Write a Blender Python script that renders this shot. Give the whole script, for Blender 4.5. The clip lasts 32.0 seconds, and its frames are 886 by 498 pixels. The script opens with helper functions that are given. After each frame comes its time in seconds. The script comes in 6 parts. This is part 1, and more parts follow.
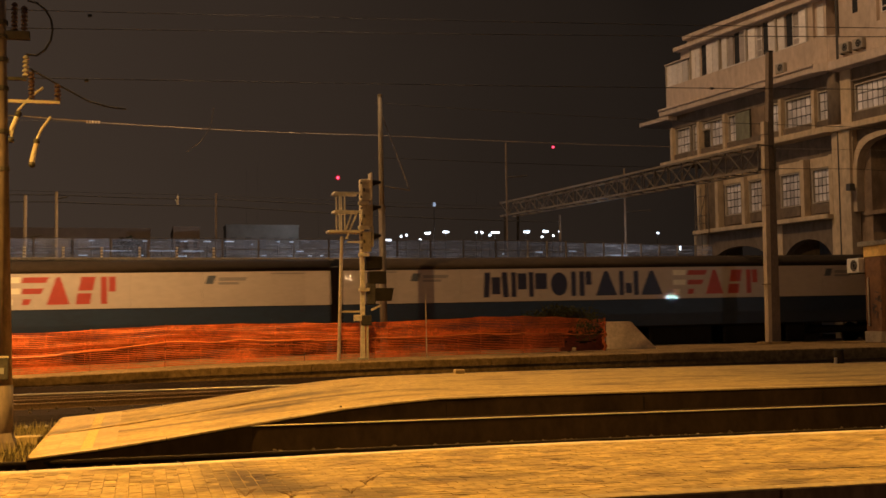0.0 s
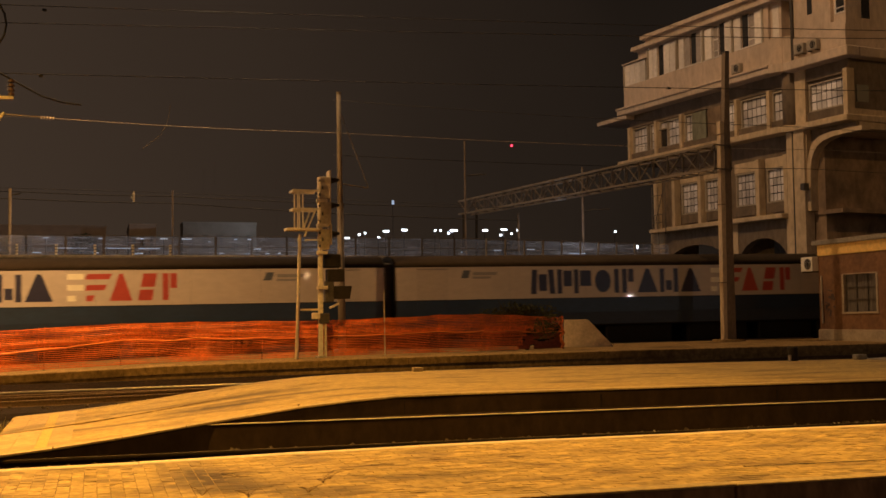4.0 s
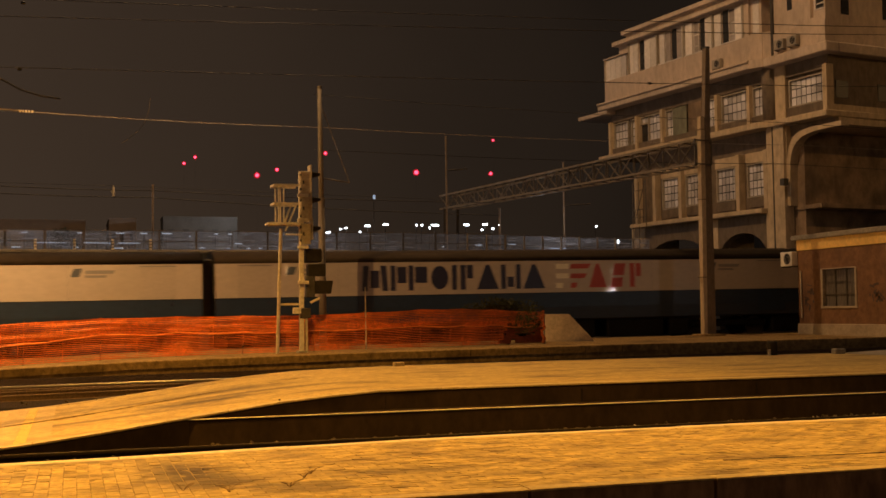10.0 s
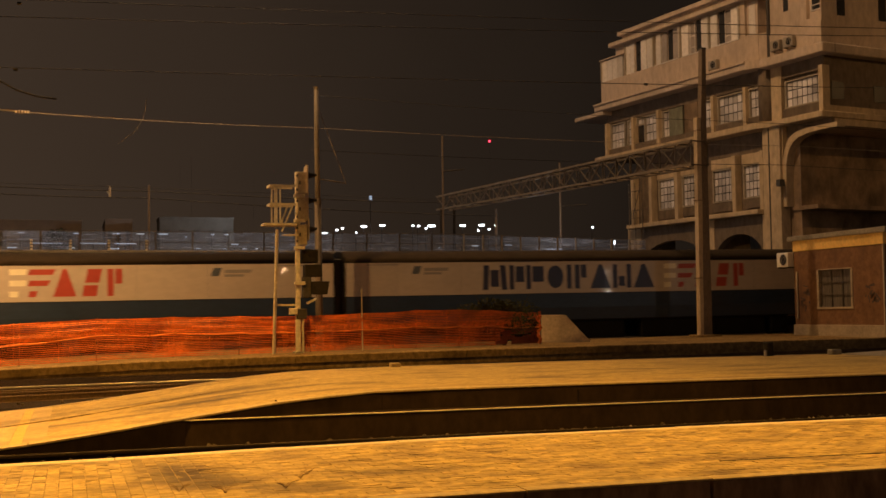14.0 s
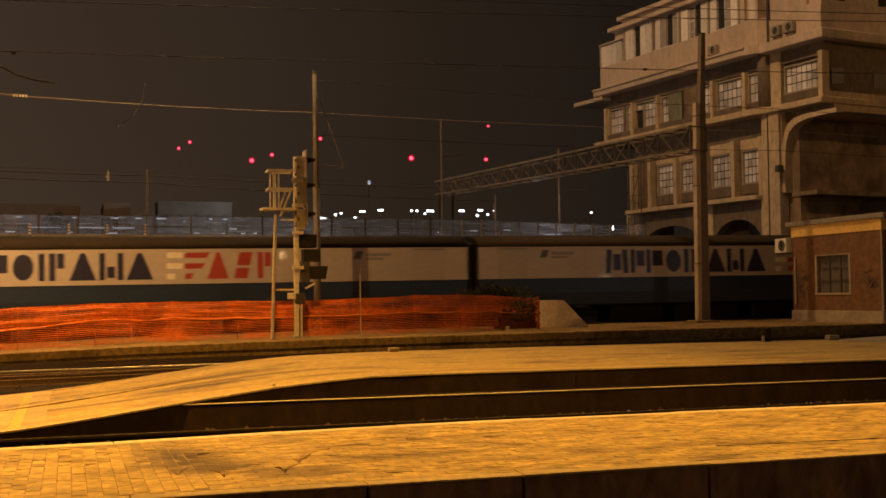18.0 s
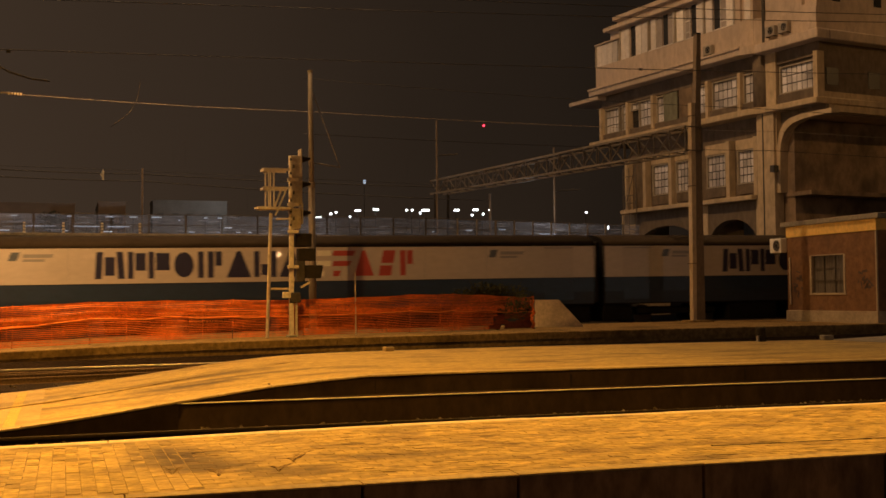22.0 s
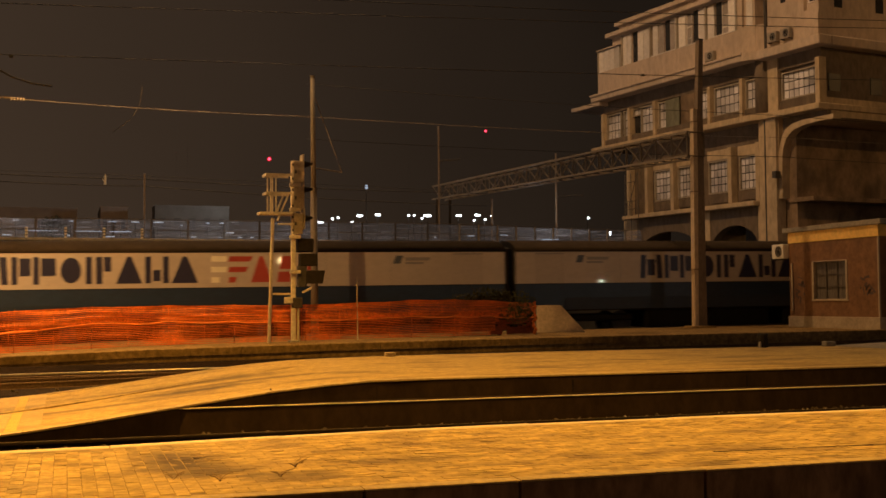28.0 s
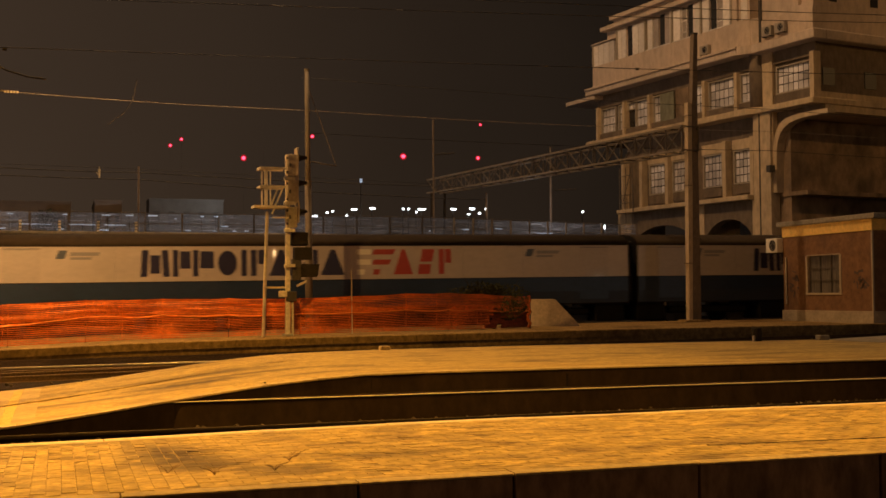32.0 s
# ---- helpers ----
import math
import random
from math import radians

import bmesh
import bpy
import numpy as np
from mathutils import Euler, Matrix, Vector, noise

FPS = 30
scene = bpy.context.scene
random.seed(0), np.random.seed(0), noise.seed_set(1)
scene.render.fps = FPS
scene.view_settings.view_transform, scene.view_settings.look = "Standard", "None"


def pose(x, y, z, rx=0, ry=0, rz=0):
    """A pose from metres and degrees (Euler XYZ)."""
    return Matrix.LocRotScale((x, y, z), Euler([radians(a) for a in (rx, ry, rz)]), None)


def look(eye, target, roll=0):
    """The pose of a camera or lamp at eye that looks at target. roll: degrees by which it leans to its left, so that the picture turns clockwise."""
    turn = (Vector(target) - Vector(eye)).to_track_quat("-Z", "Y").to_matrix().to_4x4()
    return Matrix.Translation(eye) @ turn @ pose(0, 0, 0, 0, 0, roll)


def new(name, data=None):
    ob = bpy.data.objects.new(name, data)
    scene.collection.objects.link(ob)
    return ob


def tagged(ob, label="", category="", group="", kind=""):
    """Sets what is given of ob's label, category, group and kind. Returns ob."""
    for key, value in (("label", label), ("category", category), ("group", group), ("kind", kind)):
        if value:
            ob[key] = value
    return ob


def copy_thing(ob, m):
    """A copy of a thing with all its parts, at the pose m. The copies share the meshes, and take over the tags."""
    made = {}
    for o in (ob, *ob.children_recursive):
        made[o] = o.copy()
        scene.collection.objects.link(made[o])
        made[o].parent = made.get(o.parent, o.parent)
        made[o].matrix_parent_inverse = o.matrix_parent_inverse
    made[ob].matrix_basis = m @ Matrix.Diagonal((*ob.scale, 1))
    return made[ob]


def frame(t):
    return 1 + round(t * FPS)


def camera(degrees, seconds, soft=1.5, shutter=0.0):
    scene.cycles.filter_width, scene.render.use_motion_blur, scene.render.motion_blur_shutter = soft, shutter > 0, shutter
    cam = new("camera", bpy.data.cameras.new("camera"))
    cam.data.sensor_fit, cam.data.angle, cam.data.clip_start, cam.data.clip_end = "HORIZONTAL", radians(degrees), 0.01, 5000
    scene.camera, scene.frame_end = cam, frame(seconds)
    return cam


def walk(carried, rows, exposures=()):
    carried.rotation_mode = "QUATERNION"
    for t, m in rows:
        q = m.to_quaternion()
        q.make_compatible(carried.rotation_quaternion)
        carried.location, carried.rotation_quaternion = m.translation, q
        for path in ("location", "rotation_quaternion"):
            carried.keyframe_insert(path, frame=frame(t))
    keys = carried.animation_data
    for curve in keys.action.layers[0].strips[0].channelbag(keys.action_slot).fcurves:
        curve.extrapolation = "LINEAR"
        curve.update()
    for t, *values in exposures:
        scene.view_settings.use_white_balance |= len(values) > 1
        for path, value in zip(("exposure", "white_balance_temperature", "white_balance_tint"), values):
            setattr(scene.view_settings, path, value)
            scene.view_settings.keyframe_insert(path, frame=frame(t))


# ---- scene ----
cam = camera(41.86, 32.0, soft=1.6, shutter=0.5)
# seconds and the turn of the hand-held camera, which stands in one spot: pitch, roll, heading
PATH = [
    (0, 93.547, 0.710, -14.610),    (0.5, 93.563, 0.709, -14.732),    (1, 93.608, 0.717, -14.993),
    (1.5, 93.661, 0.733, -15.232),    (2, 93.745, 0.738, -15.466),    (2.5, 93.732, 0.725, -15.756),
    (3, 93.586, 0.702, -16.026),    (3.5, 93.498, 0.702, -16.390),    (5.5, 93.271, 0.712, -17.190),
    (6, 93.322, 0.707, -17.462),    (6.5, 93.318, 0.712, -17.691),    (7, 93.303, 0.730, -17.794),
    (7.5, 93.274, 0.734, -17.726),    (8, 93.228, 0.724, -17.667),    (8.5, 93.238, 0.708, -17.588),
    (9, 93.277, 0.701, -17.547),    (9.5, 93.193, 0.713, -17.578),    (10, 93.152, 0.737, -17.592),
    (10.5, 93.216, 0.758, -17.662),    (11, 93.266, 0.764, -17.696),    (11.5, 93.274, 0.743, -17.671),
    (12, 93.239, 0.743, -17.620),    (12.5, 93.204, 0.753, -17.525),    (13, 93.180, 0.758, -17.660),
    (13.5, 93.167, 0.751, -17.754),    (14, 93.185, 0.723, -17.769),    (14.5, 93.189, 0.690, -17.771),
    (16.5, 92.733, 0.645, -18.116),    (17, 92.676, 0.629, -17.960),    (17.5, 92.569, 0.612, -17.892),
    (18, 92.443, 0.607, -17.849),    (18.5, 92.376, 0.626, -17.972),    (19, 92.346, 0.648, -18.070),
    (19.5, 92.416, 0.656, -18.065),    (20, 92.505, 0.627, -18.058),    (20.5, 92.592, 0.582, -18.061),
    (21, 92.569, 0.516, -18.037),    (21.5, 92.466, 0.490, -18.049),    (22, 92.411, 0.497, -18.091),
    (22.5, 92.415, 0.539, -18.072),    (23, 92.463, 0.580, -18.017),    (23.5, 92.461, 0.600, -17.972),
    (24, 92.418, 0.599, -17.973),    (24.5, 92.376, 0.577, -17.995),    (25, 92.391, 0.545, -18.019),
    (25.5, 92.465, 0.502, -17.991),    (27.5, 92.631, 0.463, -17.936),    (28, 92.678, 0.412, -18.001),
    (28.5, 92.728, 0.370, -18.002),    (29, 92.650, 0.346, -18.043),    (29.5, 92.487, 0.337, -18.048),
    (30, 92.359, 0.317, -18.108),    (30.5, 92.352, 0.300, -18.139),    (31, 92.433, 0.321, -18.155),
    (31.5, 92.422, 0.346, -18.183),    (32, 92.365, 0.373, -18.274),]

EYE = (0.0, 0.0, 1.9)
BALANCE = [(0.0, 0.0, 5950, 10), (3.5, 0.0, 6150, 10), (5.5, 0.0, 6400, 10), (14.5, 0.0, 6450, 10), (16.5, 0.0, 6650, 10), (32.0, 0.0, 6650, 10)]
walk(cam, [(t, pose(*EYE, rx, ry, rz)) for t, rx, ry, rz in PATH], BALANCE)

# ---- world: a clouded night sky with the town's glow ----
world = bpy.data.worlds.new("night_sky")
scene.world = world
world.use_nodes = True
wn, wl = world.node_tree.nodes, world.node_tree.links
wn.clear()
w_out = wn.new("ShaderNodeOutputWorld")
w_bg = wn.new("ShaderNodeBackground")
w_tc = wn.new("ShaderNodeTexCoord")
w_dot = wn.new("ShaderNodeVectorMath")
w_dot.operation = "DOT_PRODUCT"
w_dot.inputs[1].default_value = (-1.0, -0.2, -0.3)
w_ramp = wn.new("ShaderNodeMapRange")
w_ramp.inputs["From Min"].default_value = -0.67
w_ramp.inputs["From Max"].default_value = 0.6
w_mix = wn.new("ShaderNodeMix")
w_mix.data_type = "RGBA"
w_mix.inputs["A"].default_value = (0.0064, 0.0045, 0.0032, 1)
w_mix.inputs["B"].default_value = (0.092, 0.058, 0.0365, 1)
w_noise = wn.new("ShaderNodeTexNoise")
w_noise.inputs["Scale"].default_value = 3.0
w_noise.inputs["Detail"].default_value = 3.0
w_add = wn.new("ShaderNodeMath")
w_add.operation = "MULTIPLY_ADD"
w_add.inputs[1].default_value = 0.15
wl.new(w_tc.outputs["Generated"], w_dot.inputs[0])
wl.new(w_tc.outputs["Generated"], w_noise.inputs["Vector"])
wl.new(w_dot.outputs["Value"], w_ramp.inputs["Value"])
wl.new(w_noise.outputs[0], w_add.inputs[0])
wl.new(w_ramp.outputs["Result"], w_add.inputs[2])
wl.new(w_add.outputs[0], w_mix.inputs["Factor"])
wl.new(w_mix.outputs["Result"], w_bg.inputs["Color"])
wl.new(w_bg.outputs["Background"], w_out.inputs["Surface"])


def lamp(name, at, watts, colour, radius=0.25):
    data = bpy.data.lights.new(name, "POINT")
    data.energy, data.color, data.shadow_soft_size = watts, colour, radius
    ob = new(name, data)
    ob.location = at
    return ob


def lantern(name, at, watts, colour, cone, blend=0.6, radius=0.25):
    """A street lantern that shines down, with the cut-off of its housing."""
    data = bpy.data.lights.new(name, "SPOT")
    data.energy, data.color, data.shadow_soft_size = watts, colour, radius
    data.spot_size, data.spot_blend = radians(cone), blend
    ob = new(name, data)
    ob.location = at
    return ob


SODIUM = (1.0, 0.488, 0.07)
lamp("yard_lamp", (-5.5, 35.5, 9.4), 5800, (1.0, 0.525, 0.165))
lantern("unseen_lantern", (-7.5, 15.6, 9.5), 14800, SODIUM, 150, 0.7)
# Two lanterns added above the view to brighten platforms, signal and netting.
lantern("unseen_lantern", (8.3, 12.0, 9.5), 4100, SODIUM, 124, radius=0.8)
lantern("unseen_lantern", (3.0, 29.0, 11.5), 4300, SODIUM, 120, 0.5)
# Unseen fill lamp for the building's side wall, placed to graze the train.
lamp("side_fill_lamp", (60.0, 43.2, 20.0), 2000, (1.0, 0.52, 0.16))
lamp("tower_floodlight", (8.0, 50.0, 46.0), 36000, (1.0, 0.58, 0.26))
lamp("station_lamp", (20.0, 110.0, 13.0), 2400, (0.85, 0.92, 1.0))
# Added behind the camera to lift the near platform's front wall.
lamp("wall_fill_lamp", (16.0, -3.0, 5.4), 330, (1.0, 0.6, 0.3))
# Three unseen cold lamps added behind the clear screens to brighten them.
lamp("screen_fill_lamp", (-4.0, 63.0, 9.5), 380, (0.96, 0.95, 1.0))
lamp("screen_fill_lamp", (9.0, 63.0, 9.5), 330, (0.96, 0.95, 1.0))
lamp("screen_fill_lamp", (24.3, 58.4, 6.9), 60, (0.96, 0.95, 1.0))
# two cold lamps on the station side, mirrored by the gloss of the passing train
for z in (3.62, 5.23):
    tube_light = bpy.data.lights.new("shelter_tube", "AREA")
    tube_light.shape, tube_light.size, tube_light.size_y = "RECTANGLE", 0.6, (0.13 if z < 4 else 0.04)
    tube_light.energy, tube_light.color = (140 if z < 4 else 32), (1.0, 0.94, 0.85)
    new("shelter_tube", tube_light).matrix_world = look((42.6, 0.0, z), (21.0, 44.0, 3.0))

# ---- materials ----


def mat(name, colour, rough=0.7, metal=0.0, scale=8.0, vary=0.35, stain=0.0, stain_scale=0.6, bump=0.0, stretch=(1, 1, 1), tone=None, space="Object", blots=(), spec=None):
    """A surface with grain and large stains: colour varies by two noises, with relief."""
    m = bpy.data.materials.new(name)
    m.use_nodes = True
    n, l = m.node_tree.nodes, m.node_tree.links
    b = n["Principled BSDF"]
    b.inputs["Roughness"].default_value = rough
    b.inputs["Metallic"].default_value = metal
    if spec is not None:
        b.inputs["Specular IOR Level"].default_value = spec
    tc = n.new("ShaderNodeTexCoord")
    mp = n.new("ShaderNodeMapping")
    mp.inputs["Scale"].default_value = stretch
    geo = n.new("ShaderNodeNewGeometry")
    l.new(geo.outputs["Position"] if space == "World" else tc.outputs[space], mp.inputs["Vector"])
    fine = n.new("ShaderNodeTexNoise")
    fine.inputs["Scale"].default_value = scale
    fine.inputs["Detail"].default_value = 6
    fine.inputs["Roughness"].default_value = 0.65
    big = n.new("ShaderNodeTexNoise")
    big.inputs["Scale"].default_value = stain_scale
    big.inputs["Detail"].default_value = 5
    l.new(mp.outputs["Vector"], fine.inputs["Vector"])
    l.new(mp.outputs["Vector"], big.inputs["Vector"])
    r1 = n.new("ShaderNodeMapRange")
    r1.inputs["From Min"].default_value, r1.inputs["From Max"].default_value = 0.3, 0.7
    r1.inputs["To Min"].default_value, r1.inputs["To Max"].default_value = 1 - vary, 1 + vary * 0.6
    l.new(fine.outputs[0], r1.inputs["Value"])
    r2 = n.new("ShaderNodeMapRange")
    r2.inputs["From Min"].default_value, r2.inputs["From Max"].default_value = 0.5, 0.72
    r2.inputs["To Min"].default_value, r2.inputs["To Max"].default_value = 0.0, stain
    l.new(big.outputs[0], r2.inputs["Value"])
    mul = n.new("ShaderNodeMix")
    mul.data_type, mul.blend_type = "RGBA", "MULTIPLY"
    mul.inputs["Factor"].default_value = 1
    mul.inputs["A"].default_value = (*colour, 1)
    l.new(r1.outputs["Result"], mul.inputs["B"])
    mx = n.new("ShaderNodeMix")
    mx.data_type = "RGBA"
    l.new(r2.outputs["Result"], mx.inputs["Factor"])
    l.new(mul.outputs["Result"], mx.inputs["A"])
    dark = tone or tuple(c * 0.35 for c in colour)
    mx.inputs["B"].default_value = (*dark, 1)
    out = mx.outputs["Result"]
    for bx, by, rx, ry, amount in blots:
        # one ragged dark stain at a place of its own
        sh = n.new("ShaderNodeVectorMath")
        sh.operation = "SUBTRACT"
        sh.inputs[1].default_value = (bx, by, 0)
        l.new(geo.outputs["Position"], sh.inputs[0])
        sc = n.new("ShaderNodeVectorMath")
        sc.operation = "MULTIPLY"
        sc.inputs[1].default_value = (1 / rx, 1 / ry, 0)
        l.new(sh.outputs[0], sc.inputs[0])
        ln = n.new("ShaderNodeVectorMath")
        ln.operation = "LENGTH"
        l.new(sc.outputs[0], ln.inputs[0])
        wob = n.new("ShaderNodeTexNoise")
        wob.inputs["Scale"].default_value = 2.4 / min(rx, ry)
        wob.inputs["Detail"].default_value = 4
        l.new(geo.outputs["Position"], wob.inputs["Vector"])
        ad = n.new("ShaderNodeMath")
        ad.operation = "ADD"
        l.new(ln.outputs["Value"], ad.inputs[0])
        l.new(wob.outputs[0], ad.inputs[1])
        mk = n.new("ShaderNodeMapRange")
        mk.inputs["From Min"].default_value, mk.inputs["From Max"].default_value = 0.75, 1.55
        mk.inputs["To Min"].default_value, mk.inputs["To Max"].default_value = amount, 0.0
        l.new(ad.outputs[0], mk.inputs["Value"])
        m2 = n.new("ShaderNodeMix")
        m2.data_type = "RGBA"
        l.new(mk.outputs["Result"], m2.inputs["Factor"])
        l.new(out, m2.inputs["A"])
        m2.inputs["B"].default_value = (0.075, 0.045, 0.024, 1)
        out = m2.outputs["Result"]
    l.new(out, b.inputs["Base Color"])
    if bump:
        bp = n.new("ShaderNodeBump")
        bp.inputs["Strength"].default_value = bump
        bp.inputs["Distance"].default_value = 0.02
        l.new(fine.outputs[0], bp.inputs["Height"])
        l.new(bp.outputs["Normal"], b.inputs["Normal"])
    return m


def glow(name, colour, strength):
    m = bpy.data.materials.new(name)
    m.use_nodes = True
    b = m.node_tree.nodes["Principled BSDF"]
    b.inputs["Base Color"].default_value = (*[min(1, c) for c in colour], 1)
    b.inputs["Emission Color"].default_value = (*colour, 1)
    b.inputs["Emission Strength"].default_value = strength
    return m


def pieces(m, amount=0.3):
    """Let each piece on this material differ a little in tone (by object and by island)."""
    n, l = m.node_tree.nodes, m.node_tree.links
    b = n["Principled BSDF"]
    src = b.inputs["Base Color"].links[0].from_socket
    oi, ge = n.new("ShaderNodeObjectInfo"), n.new("ShaderNodeNewGeometry")
    add = n.new("ShaderNodeMath")
    add.operation = "ADD"
    l.new(oi.outputs["Random"], add.inputs[0])
    l.new(ge.outputs["Random Per Island"], add.inputs[1])
    fr = n.new("ShaderNodeMath")
    fr.operation = "FRACT"
    l.new(add.outputs[0], fr.inputs[0])
    mr = n.new("ShaderNodeMapRange")
    mr.inputs["To Min"].default_value, mr.inputs["To Max"].default_value = 1 - amount, 1 + amount * 0.5
    l.new(fr.outputs[0], mr.inputs["Value"])
    mix = n.new("ShaderNodeMix")
    mix.data_type, mix.blend_type = "RGBA", "MULTIPLY"
    mix.inputs["Factor"].default_value = 1
    l.new(src, mix.inputs["A"])
    l.new(mr.outputs["Result"], mix.inputs["B"])
    l.new(mix.outputs["Result"], b.inputs["Base Color"])
    return m


def varnish(m, weight=0.2):
    """A clear coat over slightly wavy sheet metal."""
    n, l = m.node_tree.nodes, m.node_tree.links
    b = n["Principled BSDF"]
    b.inputs["Coat Weight"].default_value = weight
    b.inputs["Coat Roughness"].default_value = 0.012
    tc, no, bp = n.new("ShaderNodeTexCoord"), n.new("ShaderNodeTexNoise"), n.new("ShaderNodeBump")
    no.inputs["Scale"].default_value = 1.5
    no.inputs["Detail"].default_value = 2
    bp.inputs["Strength"].default_value = 1.0
    bp.inputs["Distance"].default_value = 0.001
    l.new(tc.outputs["Object"], no.inputs["Vector"])
    l.new(no.outputs[0], bp.inputs["Height"])
    l.new(bp.outputs["Normal"], b.inputs["Coat Normal"])
    return m


M_BALLAST = mat("ballast", (0.024, 0.0145, 0.009), 0.95, 0, 14, 0.7, 0.6, 0.5, 0.9, spec=0.08)
M_STONE = pieces(mat("ballast_stone", (0.085, 0.06, 0.04), 0.9, 0, 20, 0.4, 0.3, 2, 0.3), 0.6)
M_PAVER = pieces(mat("worn_brick_paver", (0.498, 0.351, 0.113), 0.88, 0, 14, 0.45, 0.75, 2.3, 0.15, (0.75, 1.1, 1), (0.15, 0.095, 0.045), "World", ((0.92, 10.23, 0.5, 1.1, 0.92), (1.17, 9.53, 0.55, 0.45, 0.75), (2.6, 9.6, 0.9, 0.3, 0.65), (0.95, 9.3, 0.4, 0.22, 0.5), (1.7, 9.0, 0.5, 0.35, 0.6))), 0.28)
M_JOINT = mat("dark_joint_sand", (0.38, 0.262, 0.092), 0.95, 0, 5, 0.75, 0.9, 1.7, 0.3, tone=(0.1, 0.063, 0.028))
M_PAVED = mat("worn_platform_paving", (0.475, 0.333, 0.102), 0.88, 0, 15, 0.6, 0.85, 1.3, 0.25, (0.45, 1.0, 1), (0.14, 0.085, 0.035), "World", ((2.2, 21.75, 1.7, 0.65, 0.95), (2.9, 23.6, 2.0, 0.8, 0.8), (0.4, 20.9, 2.6, 0.3, 0.7), (3.4, 22.4, 3.0, 0.35, 0.75), (1.2, 23.4, 2.6, 0.35, 0.6)))
M_SLAB = pieces(mat("concrete_slab", (0.48, 0.345, 0.14), 0.85, 0, 9, 0.3, 0.4, 1.2, 0.2), 0.16)
M_YELLOW = mat("yellow_tactile_paving", (0.56, 0.40, 0.085), 0.8, 0, 30, 0.35, 0.3, 3, 0.3)
M_EDGE = mat("pale_edge_stone", (0.68, 0.57, 0.40), 0.8, 0, 14, 0.3, 0.5, 1.1, 0.1, tone=(0.33, 0.26, 0.17))
M_COPING = pieces(mat("pale_coping_stone", (0.47, 0.35, 0.165), 0.8, 0, 14, 0.35, 0.35, 2, 0.2), 0.15)
# Platform walls: the missing lamp light is put into this near-black base colour.
M_SIDE = mat("shaded_platform_wall", (0.034, 0.022, 0.014), 0.9, 0, 5, 0.3, 0.55, 0.7, 0.4, (1.0, 1, 0.6), spec=0.06)
M_NEARWALL = mat("stained_brown_wall_slab", (0.26, 0.165, 0.10), 0.92, 0, 8, 0.4, 0.7, 1.4, 0.4, (1.2, 1, 0.5), (0.03, 0.02, 0.014), spec=0.1)
M_CONCRETE = mat("weathered_concrete", (0.30, 0.265, 0.21), 0.9, 0, 7, 0.35, 0.5, 0.9, 0.35)
M_EARTH = mat("dusty_earth_and_concrete", (0.29, 0.19, 0.078), 0.95, 0, 6, 0.55, 0.75, 0.7, 0.4, tone=(0.07, 0.043, 0.018), spec=0.15)
M_CHORD = mat("pale_gantry_chord", (0.21, 0.175, 0.135), 0.65, 0.1, 10, 0.35, 0.4, 1.5, 0.1)
M_GANTRY = mat("grey_gantry_steel", (0.12, 0.1, 0.08), 0.7, 0.1, 10, 0.35, 0.4, 1.5, 0.1)
M_WEDGE = mat("pale_concrete", (0.70, 0.57, 0.38), 0.9, 0, 9, 0.25, 0.35, 1.1, 0.25)
M_RAILTOP = mat("worn_rail_steel", (0.5, 0.45, 0.38), 0.4, 0.5, 12, 0.25, 0.3, 1.2, 0.05)
M_RUSTHEAD = mat("dull_rail_head", (0.075, 0.058, 0.042), 0.8, 0.0, 12, 0.4, 0.3, 1.2, 0.1, spec=0.1)
# Near-black bed and rail sides: shade between the platforms put into colour.
M_BEDSHADE = mat("shade_black_bed", (0.02, 0.0135, 0.0085), 0.95, 0, 14, 0.6, 0.5, 0.7, 0.6, spec=0.05)
M_RAILDARK = mat("shade_black_side", (0.02, 0.0135, 0.01), 0.85, 0.1, 20, 0.5, 0.3, 2, 0.3, spec=0.15)
M_RAIL = mat("rusty_rail_web", (0.15, 0.092, 0.055), 0.85, 0.0, 20, 0.5, 0.3, 2, 0.3)
M_SLEEPER = mat("oily_concrete_sleeper", (0.05, 0.036, 0.025), 0.9, 0, 9, 0.4, 0.5, 2, 0.3, spec=0.1)
M_GRASS = pieces(mat("dry_grass", (0.30, 0.24, 0.085), 0.9, 0, 20, 0.4, 0.2, 2, 0), 0.5)
M_BUSHLEAF = pieces(mat("dusty_green_leaf", (0.115, 0.112, 0.04), 0.9, 0, 20, 0.4, 0.2, 2, 0, spec=0.1), 0.5)
M_POSTCREAM = mat("cream_post_paint", (0.55, 0.44, 0.30), 0.65, 0.05, 12, 0.3, 0.4, 1.3, 0.15, (1, 1, 0.3), (0.2, 0.14, 0.09))
M_LEAF = pieces(mat("dark_foliage", (0.024, 0.032, 0.015), 0.8, 0, 20, 0.4, 0.2, 2, 0), 0.5)
M_BARK = mat("bark", (0.09, 0.065, 0.045), 0.95, 0, 15, 0.5, 0.3, 2, 0.6)
M_WHITE = varnish(mat("cream_white_train_paint", (0.55, 0.495, 0.46), 0.4, 0, 3, 0.09, 0.3, 0.35, 0, (1, 1, 2), (0.36, 0.34, 0.32)))
M_DOORWHITE = varnish(mat("greyer_white_door_paint", (0.5, 0.45, 0.42), 0.4, 0, 5, 0.09, 0.2, 0.5, 0, (1, 1, 2), (0.34, 0.32, 0.3)))
M_BLUE = varnish(mat("dark_blue_train_paint", (0.02, 0.042, 0.09), 0.4, 0, 3, 0.2, 0.3, 0.5, 0, (1, 1, 2)), 0.08)
